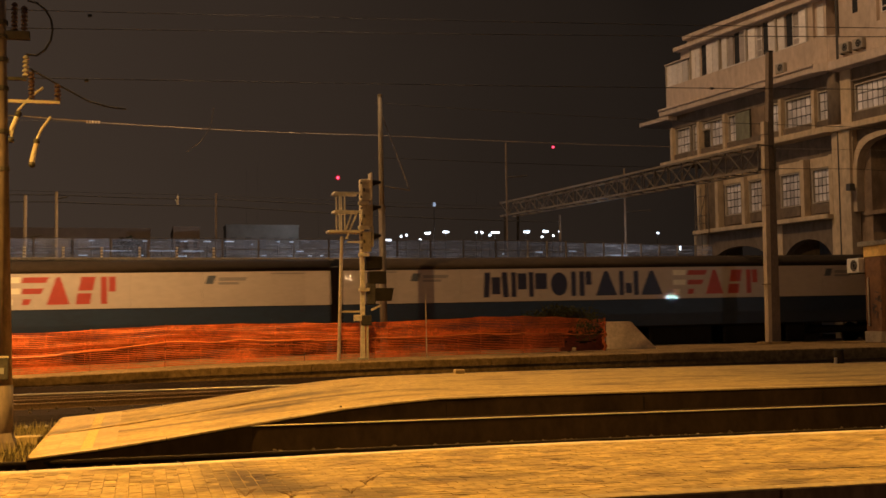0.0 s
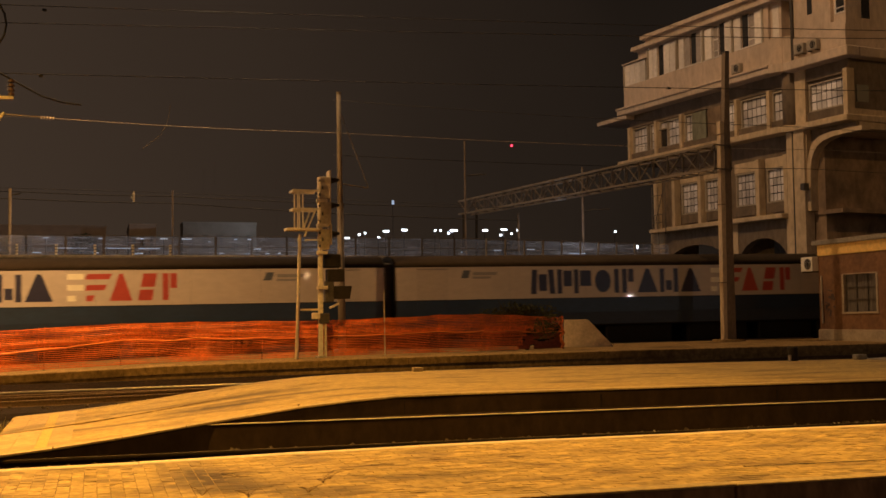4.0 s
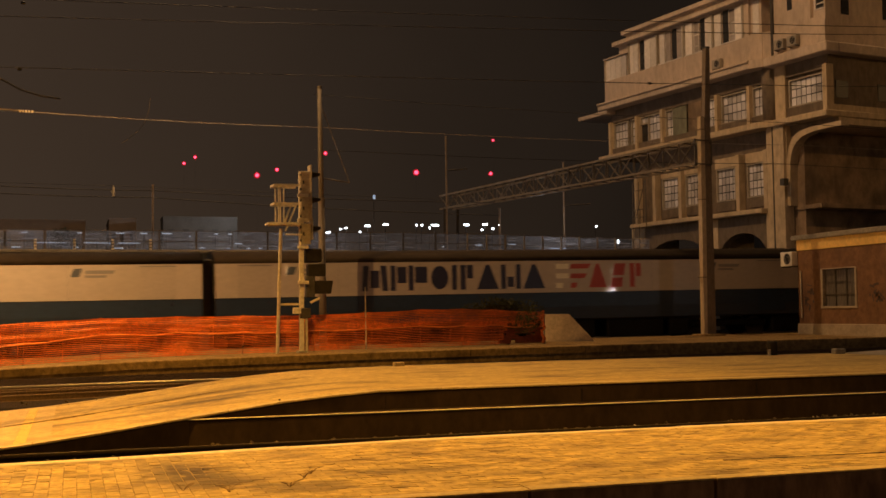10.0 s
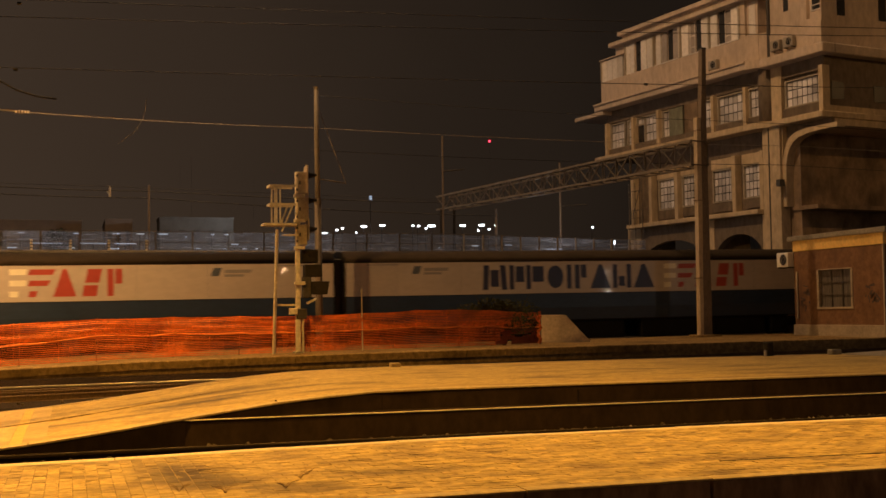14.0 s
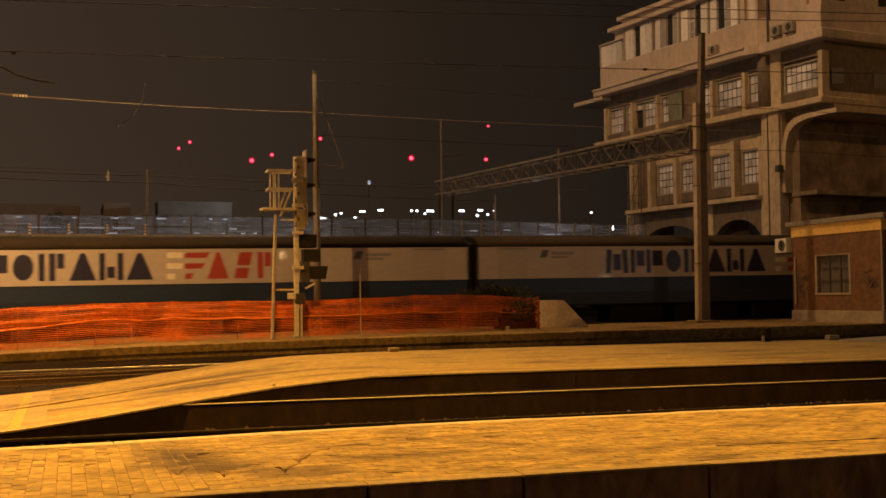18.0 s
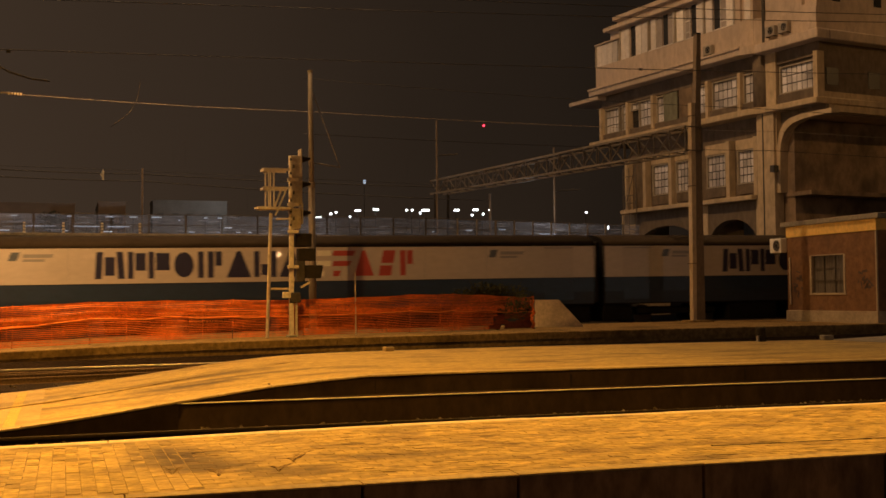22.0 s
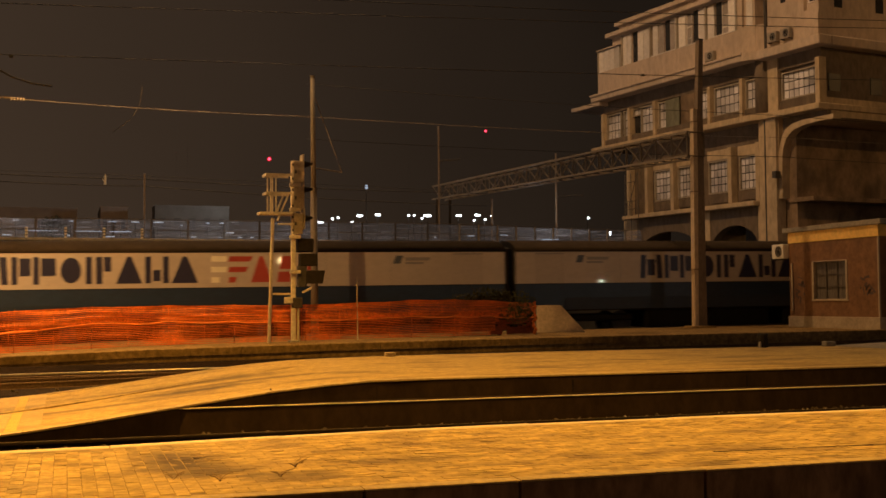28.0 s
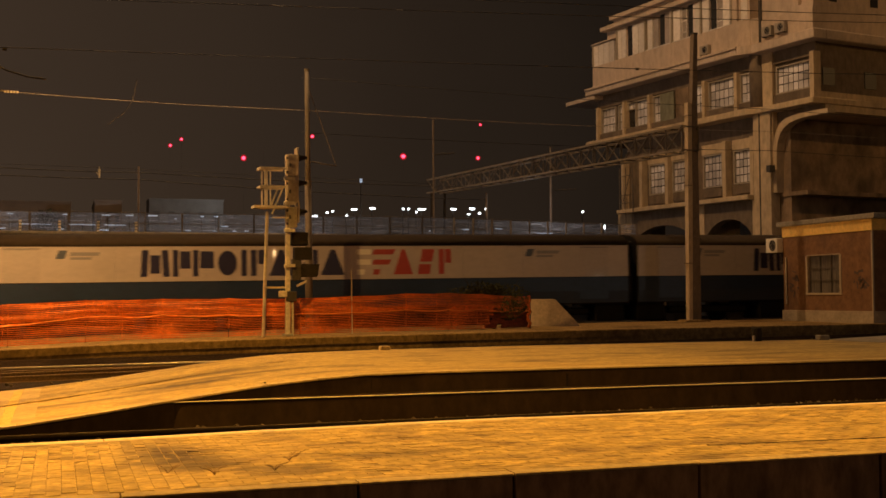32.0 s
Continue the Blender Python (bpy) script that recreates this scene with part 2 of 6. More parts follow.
M_ROOF = mat("brown_grey_train_roof", (0.044, 0.032, 0.022), 0.85, 0, 4, 0.25, 0.4, 0.6, 0.1, spec=0.15)
M_UNDER = mat("black_underframe", (0.014, 0.012, 0.01), 0.8, 0.0, 8, 0.3, 0.3, 1, 0.2, spec=0.15)
M_RUBBER = mat("black_rubber_bellows", (0.055, 0.045, 0.038), 0.75, 0, 8, 0.2, 0.2, 2, 0.1)
M_NAVY = mat("navy_lettering_film", (0.028, 0.03, 0.075), 0.35, 0, 6, 0.12, 0.1, 1, 0)
M_RED = varnish(mat("red_lettering_film", (0.46, 0.07, 0.05), 0.4, 0, 6, 0.12, 0.1, 1, 0))
M_CREAM = mat("reflective_cream_film", (0.9, 0.86, 0.72), 0.3, 0, 6, 0.06, 0.1, 1, 0)
M_GREYFILM = mat("grey_marking_film", (0.30, 0.29, 0.30), 0.4, 0, 6, 0.1, 0.1, 1, 0)
M_GREENFILM = mat("dark_green_marking_film", (0.10, 0.12, 0.16), 0.4, 0, 6, 0.1, 0.1, 1, 0)
M_NET = mat("orange_safety_net", (0.86, 0.19, 0.028), 0.55, 0, 9, 0.4, 0.75, 1.5, 0, (0.8, 1, 1.3), (0.36, 0.09, 0.022))
M_NETFOLD = mat("folded_orange_net", (0.95, 0.29, 0.05), 0.5, 0, 9, 0.3, 0.6, 1.2, 0, (0.4, 1, 2.5), (0.6, 0.16, 0.03))
M_SIGNAL = mat("pale_grey_signal_paint", (0.68, 0.60, 0.46), 0.65, 0.1, 12, 0.3, 0.35, 2, 0.1, tone=(0.17, 0.11, 0.06))
# Darker copy of the post's paint: shading of the cases is in its colour.
M_SIGNALGREY = mat("shaded_grey_signal_case", (0.46, 0.39, 0.29), 0.7, 0.1, 12, 0.3, 0.4, 2, 0.1, tone=(0.14, 0.10, 0.06))
M_NETDARK = mat("torn_dark_net", (0.27, 0.06, 0.02), 0.7, 0, 9, 0.5, 0.6, 1.6, 0, (0.6, 1, 2.0), (0.08, 0.03, 0.015))
M_BLACK = mat("black_signal_paint", (0.03, 0.024, 0.018), 0.75, 0, 10, 0.3, 0.2, 2, 0.1, spec=0.15)
M_POLE = mat("galvanised_mast_steel", (0.27, 0.235, 0.19), 0.65, 0.25, 12, 0.35, 0.5, 1.3, 0.15, (1, 1, 0.4), (0.13, 0.085, 0.05))
M_DARKSTEEL = mat("dark_steel", (0.085, 0.075, 0.065), 0.65, 0.4, 10, 0.4, 0.4, 1.5, 0.15)
M_WIRE = mat("bronze_wire", (0.34, 0.28, 0.2), 0.5, 0.3, 10, 0.2, 0.1, 2, 0)
M_DARKWIRE = mat("black_cable", (0.03, 0.027, 0.025), 0.6, 0, 10, 0.2, 0.1, 2, 0)
M_CERAMIC = mat("cream_insulator", (0.62, 0.55, 0.42), 0.3, 0, 10, 0.1, 0.2, 3, 0)
M_BROWNCERAMIC = mat("brown_insulator", (0.10, 0.05, 0.03), 0.55, 0, 10, 0.2, 0.2, 3, 0)
M_PLASTER = mat("stained_beige_plaster", (0.54, 0.42, 0.275), 0.9, 0, 3, 0.28, 0.6, 0.28, 0.25, (1, 1, 0.5), (0.20, 0.155, 0.115))
M_DEEP = mat("stain_and_shade_plaster", (0.3, 0.21, 0.135), 0.9, 0, 0.9, 0.6, 0.8, 0.35, 0.2, (1, 1, 0.7), (0.05, 0.037, 0.03))
M_PLASTER2 = mat("pale_upper_plaster", (0.55, 0.445, 0.36), 0.9, 0, 3, 0.22, 0.5, 0.3, 0.2, (1, 1, 0.45), (0.26, 0.21, 0.165))
# Darker plaster copy: shade of recesses and under ledges is in its colour.
M_PLASTERDARK = mat("shade_dark_plaster", (0.165, 0.125, 0.09), 0.9, 0, 3, 0.35, 0.6, 0.35, 0.3, (1, 1, 0.5))
M_SHUTTER = pieces(mat("white_roller_shutter", (0.74, 0.69, 0.66), 0.7, 0, 5, 0.15, 0.25, 0.8, 0), 0.25)
M_FRAME = mat("weathered_window_frame", (0.38, 0.33, 0.265), 0.7, 0, 9, 0.3, 0.3, 2, 0.1)
M_HUT = mat("brown_red_hut_render", (0.22, 0.112, 0.052), 0.92, 0, 5, 0.35, 0.65, 1.1, 0.3, (1, 1, 1), (0.12, 0.065, 0.04))
M_HUTBAND = mat("ochre_yellow_hut_band", (0.9, 0.58, 0.16), 0.85, 0, 6, 0.2, 0.3, 0.8, 0.15)
M_HUTTRIM = mat("cream_hut_trim", (0.42, 0.34, 0.24), 0.85, 0, 9, 0.25, 0.4, 1.2, 0.15)
M_ACWHITE = mat("white_enamel", (0.78, 0.75, 0.68), 0.5, 0, 9, 0.12, 0.3, 2, 0)
M_AC = mat("dirty_white_enamel", (0.33, 0.29, 0.24), 0.5, 0, 9, 0.15, 0.3, 2, 0)
M_GRAFFITI = mat("faded_spray_paint", (0.1, 0.065, 0.05), 0.8, 0, 9, 0.3, 0.2, 2, 0)
# Raised base colour: the haze in front of far walls is painted in.
M_FARHAZE = mat("far_hazy_wall", (0.22, 0.17, 0.135), 0.9, 0, 0.8, 0.2, 0.4, 0.1, 0)
M_FARPANE = mat("far_dull_window", (0.045, 0.042, 0.04), 0.5, 0, 2, 0.2, 0.3, 0.5, 0)
M_FARWALL = mat("far_grey_wall", (0.11, 0.1, 0.088), 0.9, 0, 0.8, 0.25, 0.5, 0.08, 0)
M_FARDARK = mat("far_dark_wall", (0.075, 0.075, 0.078), 0.9, 0, 0.8, 0.3, 0.5, 0.1, 0)
M_LAMPWHITE = glow("cold_white_lamp", (0.85, 0.92, 1.0), 7)
M_DIMGLOW = glow("dim_cold_glow", (0.6, 0.75, 1.0), 0.55)
M_BEACON = glow("red_beacon_lens", (1.0, 0.06, 0.12), 4.0)
M_BEACONHALO = glow("red_beacon_halo", (1.0, 0.02, 0.045), 0.30)
M_MASTMID = mat("brown_mast_steel", (0.2, 0.15, 0.105), 0.7, 0.1, 12, 0.35, 0.5, 1.3, 0.15, (1, 1, 0.4))
M_MASTBROWN = mat("dark_brown_mast_paint", (0.19, 0.14, 0.115), 0.75, 0.1, 12, 0.35, 0.5, 1.3, 0.15, (1, 1, 0.4))


def screen_glass(name, tint, share):
    """Scratched clear sheet that scatters the light from behind it."""
    m = bpy.data.materials.new(name)
    m.use_nodes = True
    n, l = m.node_tree.nodes, m.node_tree.links
    b = n["Principled BSDF"]
    b.inputs["Base Color"].default_value = (0.06, 0.06, 0.06, 1)
    b.inputs["Roughness"].default_value = 0.2
    tl, tr = n.new("ShaderNodeBsdfTranslucent"), n.new("ShaderNodeBsdfTransparent")
    tl.inputs["Color"].default_value = (*tint, 1)
    no = n.new("ShaderNodeTexNoise")
    no.inputs["Scale"].default_value = 1.4
    no.inputs["Detail"].default_value = 5
    tc, mp = n.new("ShaderNodeTexCoord"), n.new("ShaderNodeMapping")
    mp.inputs["Scale"].default_value = (0.5, 1, 9)
    l.new(tc.outputs["Object"], mp.inputs["Vector"])
    l.new(mp.outputs["Vector"], no.inputs["Vector"])
    mr = n.new("ShaderNodeMapRange")
    mr.inputs["From Min"].default_value, mr.inputs["From Max"].default_value = 0.4, 0.72
    mr.inputs["To Min"].default_value, mr.inputs["To Max"].default_value = share * 0.3, min(1, share * 2.3)
    l.new(no.outputs[0], mr.inputs["Value"])
    m1, m2 = n.new("ShaderNodeMixShader"), n.new("ShaderNodeMixShader")
    m1.inputs["Fac"].default_value = 0.12
    l.new(tr.outputs[0], m1.inputs[1])
    l.new(b.outputs[0], m1.inputs[2])
    l.new(mr.outputs["Result"], m2.inputs["Fac"])
    l.new(m1.outputs[0], m2.inputs[1])
    l.new(tl.outputs[0], m2.inputs[2])
    l.new(m2.outputs[0], n["Material Output"].inputs["Surface"])
    return m


M_SCREEN = screen_glass("dirty_clear_screen", (0.6, 0.58, 0.6), 0.2)
M_PANE = pieces(mat("dirty_window_pane", (0.74, 0.72, 0.76), 0.3, 0, 1.2, 0.35, 0.6, 0.6, 0, tone=(0.2, 0.17, 0.16)), 0.4)
M_HUTPANE = mat("curtained_window_pane", (0.17, 0.15, 0.13), 0.2, 0, 4, 0.4, 0.4, 1.5, 0, (1, 3, 0.5))
M_WEED = mat("dry_brown_weed", (0.26, 0.17, 0.07), 0.9, 0, 20, 0.4, 0.2, 2, 0)
M_TARP = mat("green_grey_sheet", (0.2, 0.2, 0.14), 0.8, 0, 3, 0.35, 0.5, 1.0, 0.2, (1, 1, 0.6))
M_BLIND = pieces(mat("grey_half_closed_shutter", (0.34, 0.3, 0.28), 0.7, 0, 4, 0.2, 0.3, 0.8, 0), 0.3)
M_DARKPANE = mat("dark_window_pane", (0.03, 0.03, 0.032), 0.15, 0, 4, 0.3, 0.3, 1, 0)

# ---- mesh helpers ----


def box(bm, x0, x1, y0, y1, z0, z1):
    v = [bm.verts.new((x, y, z)) for z in (z0, z1) for y in (y0, y1) for x in (x0, x1)]
    for f in ((0, 2, 3, 1), (4, 5, 7, 6), (0, 1, 5, 4), (2, 6, 7, 3), (1, 3, 7, 5), (0, 4, 6, 2)):
        bm.faces.new([v[i] for i in f])
    return v


def bbox(x0, x1, y0, y1, z0, z1, bevel=0.0, segments=1):
    bm = bmesh.new()
    box(bm, min(x0, x1), max(x0, x1), min(y0, y1), max(y0, y1), min(z0, z1), max(z0, z1))
    if bevel:
        bmesh.ops.bevel(bm, geom=bm.edges[:], offset=bevel, segments=segments, affect="EDGES", profile=0.6)
    return bm


def rod(bm, a, b, r, r2=None, n=8):
    """A round bar from a to b, tapering to r2."""
    a, b = Vector(a), Vector(b)
    m = Matrix.Translation((a + b) / 2) @ (b - a).to_track_quat("Z", "Y").to_matrix().to_4x4()
    bmesh.ops.create_cone(bm, cap_ends=True, segments=n, radius1=r, radius2=r if r2 is None else r2, depth=(b - a).length, matrix=m)


def rods(list_of, r, n=8):
    bm = bmesh.new()
    for a, b in list_of:
        rod(bm, a, b, r, n=n)
    return bm


def beam(bm, a, b, w, h):
    """A square bar from a to b."""
    a, b = Vector(a), Vector(b)
    m = Matrix.Translation((a + b) / 2) @ (b - a).to_track_quat("Z", "Y").to_matrix().to_4x4()
    bmesh.ops.create_cube(bm, size=1, matrix=m @ Matrix.Diagonal((w, h, (b - a).length, 1)))


def prism(outline, y0, y1):
    """A plate with an outline in x and z, from y0 to y1."""
    bm = bmesh.new()
    p = [bm.verts.new((x, y0, z)) for x, z in outline]
    q = [bm.verts.new((x, y1, z)) for x, z in outline]
    bm.faces.new(p)
    bm.faces.new(q[::-1])
    for i in range(len(p)):
        j = (i + 1) % len(p)
        bm.faces.new((p[j], p[i], q[i], q[j]))
    bmesh.ops.recalc_face_normals(bm, faces=bm.faces[:])
    return bm


def loft(stations):
    """A closed body through equal rings of points."""
    bm = bmesh.new()
    rings = [[bm.verts.new(p) for p in ring] for ring in stations]
    n = len(rings[0])
    for a, b in zip(rings, rings[1:]):
        for i in range(n):
            j = (i + 1) % n
            bm.faces.new((a[i], a[j], b[j], b[i]))
    bm.faces.new(rings[0][::-1])
    bm.faces.new(rings[-1])
    bmesh.ops.recalc_face_normals(bm, faces=bm.faces[:])
    return bm


def tube(points, r, n=6):
    """One bent wire or pipe through the points."""
    pts = [Vector(p) for p in points]
    rings = []
    for i, p in enumerate(pts):
        d = (pts[min(i + 1, len(pts) - 1)] - pts[max(i - 1, 0)]).normalized()
        a = d.cross(Vector((0.13, 0.21, 0.97))).normalized()
        b = d.cross(a)
        rings.append([p + (a * math.cos(q) + b * math.sin(q)) * r for q in [2 * math.pi * k / n for k in range(n)]])
    return loft(rings)


def mesh_of(name, bm, material, smooth=False):
    me = bpy.data.meshes.new(name)
    bm.to_mesh(me)
    bm.free()
    me.materials.append(material)
    if smooth:
        for p in me.polygons:
            p.use_smooth = True
    return me


def part(name, bm, material, parent, label="", smooth=False):
    ob = new(name, mesh_of(name, bm, material, smooth))
    ob.parent = parent
    return tagged(ob, label) if label else ob


def thing(name, label, category, m=None, group="", kind=""):
    ob = new(name)
    ob.empty_display_size = 0.2
    ob.matrix_basis = m or Matrix()
    return tagged(ob, label, category, group, kind)


def solid(name, bm, material, label, category, kind="", m=None, smooth=False, group=""):
    ob = new(name, mesh_of(name, bm, material, smooth))
    if m:
        ob.matrix_basis = m
    return tagged(ob, label, category, group, kind)


def lerp(table, x):
    return float(np.interp(x, [p[0] for p in table], [p[1] for p in table]))

# ---- heights of the ground and of the climbing back line ----


def line_z(x):
    """Rail height of the back line, which climbs gently to the right."""
    return 0.53 + 0.42 * math.tanh((x - 13.0) / 40.0)


THIRD_TOP = [(-400, 0.2), (-30, 0.25), (-3.4, 0.41), (2, 0.59), (8, 0.685), (16, 0.755), (24, 0.80), (40, 0.86), (400, 0.9)]
MID_TOP = [(-1.55, 0.0), (-0.2, 0.075), (0.7, 0.165), (1.7, 0.265), (3.3, 0.45), (4.6, 0.545), (5.4, 0.57), (400, 0.57)]
MID_NEAR = [(-1.55, 17.75), (1.7, 19.08), (5.2, 19.68), (400, 19.68)]
MID_FAR = [(-1.62, 25.3), (3.5, 27.0), (7.6, 28.5), (12, 29.0), (400, 29.0)]
NEAR_FAR = [(-60, 11.4), (-0.6, 11.46), (0.5, 11.58), (1.5, 11.74), (2.7, 11.88), (4.0, 11.98), (120, 12.0)]
RAMP_X = [-1.58, -1.0, -0.4, 0.2, 0.8, 1.3, 1.7, 2.3, 2.9, 3.5, 4.1, 4.6, 5.0, 5.4, 6.2, 7.6, 12, 20, 40, 90, 200]


def ground_z(x, y):
    base = -0.2
    if y > 27.2:
        base = -0.06 + 0.009 * max(-6, min(14, x))
    if y > 34.5:
        base = line_z(x) - 0.2
    if y > 130:
        base = 0.5
    return base


def make_ground():
    xs = [-2500, -800, -300, -150] + [-100 + 8 * i for i in range(33)] + [220, 300, 500, 900, 2500]
    ys = [-2500, -600, -150, -40, -10, 0, 7, 26.9, 27.3, 34.4, 34.8, 48, 60, 90, 128, 132, 300, 700, 2800]
    verts = [(x, y, ground_z(x, y)) for y in ys for x in xs]
    w = len(xs)
    faces = [(j * w + i, j * w + i + 1, (j + 1) * w + i + 1, (j + 1) * w + i) for j in range(len(ys) - 1) for i in range(w - 1)]
    me = bpy.data.meshes.new("ground")
    me.from_pydata(verts, [], faces)
    me.materials.append(M_BALLAST)
    return tagged(new("ground", me), "dark brown ballast and soil of the railway yard", "ground", kind="structure")


make_ground()


def rail_bms(y_of, z_of, x0, x1, step):
    """The web with foot, and the worn head, of one rail."""
    xs = [x0 + (x1 - x0) * i / max(1, round((x1 - x0) / step)) for i in range(round((x1 - x0) / step) + 1)]
    web, head = [], []
    for x in xs:
        y, z = y_of(x), z_of(x)
        web.append([(x, y + a, z + b) for a, b in ((-0.07, -0.17), (0.07, -0.17), (0.07, -0.155), (0.012, -0.13), (0.012, -0.045), (-0.012, -0.045), (-0.012, -0.13), (-0.07, -0.155))])
        head.append([(x, y + a, z + b) for a, b in ((-0.034, -0.045), (0.034, -0.045), (0.036, -0.012), (0.026, 0), (-0.026, 0), (-0.036, -0.012))])
    return loft(web), loft(head)


def railway_track(label, y_of, z_of, x0, x1, step=4.0, sleepers=(0, 0), top=None, side=None, band=None):
    t = thing("railway_track", label, "railway track", group="railway tracks", kind="structure")
    side_paint = side
    for side in (-0.7525, 0.7525):
        web, head = rail_bms(lambda x: y_of(x) + side, z_of, x0, x1, step)
        r = part("rail", web, side_paint or M_RAIL, t)
        part("rail_head", head, top or (M_RAILTOP if side > 0 else M_RAIL), r, "worn running surface")
        # thin paler strip painted where only the rail's top catches light
        if band:
            part("lit_top_band", loft([[(x, y_of(x) + side - 0.02, z_of(x)), (x, y_of(x) + side + 0.02, z_of(x)), (x, y_of(x) + side + 0.02, z_of(x) + 0.004), (x, y_of(x) + side - 0.02, z_of(x) + 0.004)] for x in (x0, x1)]), band, r, "thin paler strip painted as the lit top of the rail")
    data = None
    x = sleepers[0]
    while x < sleepers[1]:
        if data is None:
            data = mesh_of("sleeper", bbox(-0.13, 0.13, -1.25, 1.25, -0.2, 0, 0.02), M_SLEEPER)
        s = new("sleeper", data)
        s.parent = t
        s.location = (x, y_of(x), z_of(x) - 0.172)
        x += 0.6
    return t


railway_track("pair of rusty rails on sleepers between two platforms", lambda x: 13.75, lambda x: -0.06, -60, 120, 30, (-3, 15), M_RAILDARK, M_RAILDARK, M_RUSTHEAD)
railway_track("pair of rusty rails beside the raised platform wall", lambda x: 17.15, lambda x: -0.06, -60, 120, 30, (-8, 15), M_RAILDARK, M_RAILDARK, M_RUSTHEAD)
railway_track("rails in front of the third platform, one shining", lambda x: 32.25, lambda x: 0.11 + 0.009 * max(-6, min(14, x)), -60, 120, 4, (-9, 8))
railway_track("siding rails merging into the neighbouring track", lambda x: 30.05 + 0.17 * (x + 1.8) if x > -1.8 else 30.05 + 0.06 * (x + 1.8), lambda x: 0.09 + 0.009 * max(-6, min(14, x)), -40, 9.5, 2.5, (-9, 6), M_RAIL)
railway_track("back line rails under the passing train", lambda x: 45.43, line_z, -120, 330, 10, (14, 34))


# Added dark sheet over the ballast, standing for the shade between two platforms.
solid("track_shade_strip", bbox(-60, 120, 11.2, 19.2, -0.25, -0.193), M_BEDSHADE, "added near-black strip for the shade under two tracks", "track bed", "structure")

# ---- platforms ----


def make_near_platform():
    p = thing("platform_near", "low island platform with worn brick pavers", "platform", kind="structure")
    knots = [q[0] for q in NEAR_FAR]
    part("platform_wall", loft([[(x, 8.28, -0.25), (x, lerp(NEAR_FAR, x) - 0.05, -0.25), (x, lerp(NEAR_FAR, x) - 0.05, 0.535), (x, 8.28, 0.535)] for x in knots]), M_SIDE, p, "concrete side wall, its shade put into the dark colour")
    bm = loft([[(x, 8.36, 0.5), (x, lerp(NEAR_FAR, x) - 0.1, 0.5), (x, lerp(NEAR_FAR, x) - 0.1, 0.5605), (x, 8.36, 0.5605)] for x in knots])
    part("bedding", bm, M_JOINT, p, "dark sand between the pavers")
    # front wall slabs, proud of the wall, with open joints
    edges = [-8, -4.4, -1.0, 0.4, 2.06, 3.27, 4.86, 6.6, 8.3, 10, 11.7, 13.5, 15.2, 17]
    for a, b in zip(edges, edges[1:]):
        part("wall_slab", bbox(a + 0.012, b - 0.012, 8.212, 8.3, -0.22, 0.544, 0.006), M_NEARWALL, p)
    for far in (False, True):
        for a, b in zip([-60] + edges, edges + [120]):
            n = max(1, round((b - a) / 1.2)) if a >= -8 and b <= 17 else 1
            for i in range(n):
                ring = []
                dz = random.uniform(-0.004, 0.004)
                for q in (a + (b - a) * i / n + 0.006, a + (b - a) * (i + 1) / n - 0.006):
                    e = lerp(NEAR_FAR, q)
                    y0, y1 = (e - 0.17, e) if far else (8.2, 8.36)
                    ring.append([(q, y0, 0.546), (q, y1, 0.546), (q, y1, 0.558 + dz), (q, y1 - 0.012, 0.564 + dz), (q, y0 + 0.012, 0.564 + dz), (q, y0, 0.558 + dz)])
                part("coping_stone" if n > 1 or b - a < 3 else "coping_run", loft(ring), M_EDGE if far else M_COPING, p)
    part("worn_surface", bbox(12, 120, 8.36, 11.83, 0.5, 0.562), M_PAVED, p, "worn paving streaked with dirt")
    part("long_joint", loft([[(x, y - 0.014, 0.54), (x, y + 0.014, 0.54), (x, y + 0.014, 0.567), (x, y - 0.014, 0.567)] for x, y in ((5.48, 9.11), (18.00, 8.50))]), M_SIDE, p, "long dark open joint in the paving")
    return p


near_platform = make_near_platform()


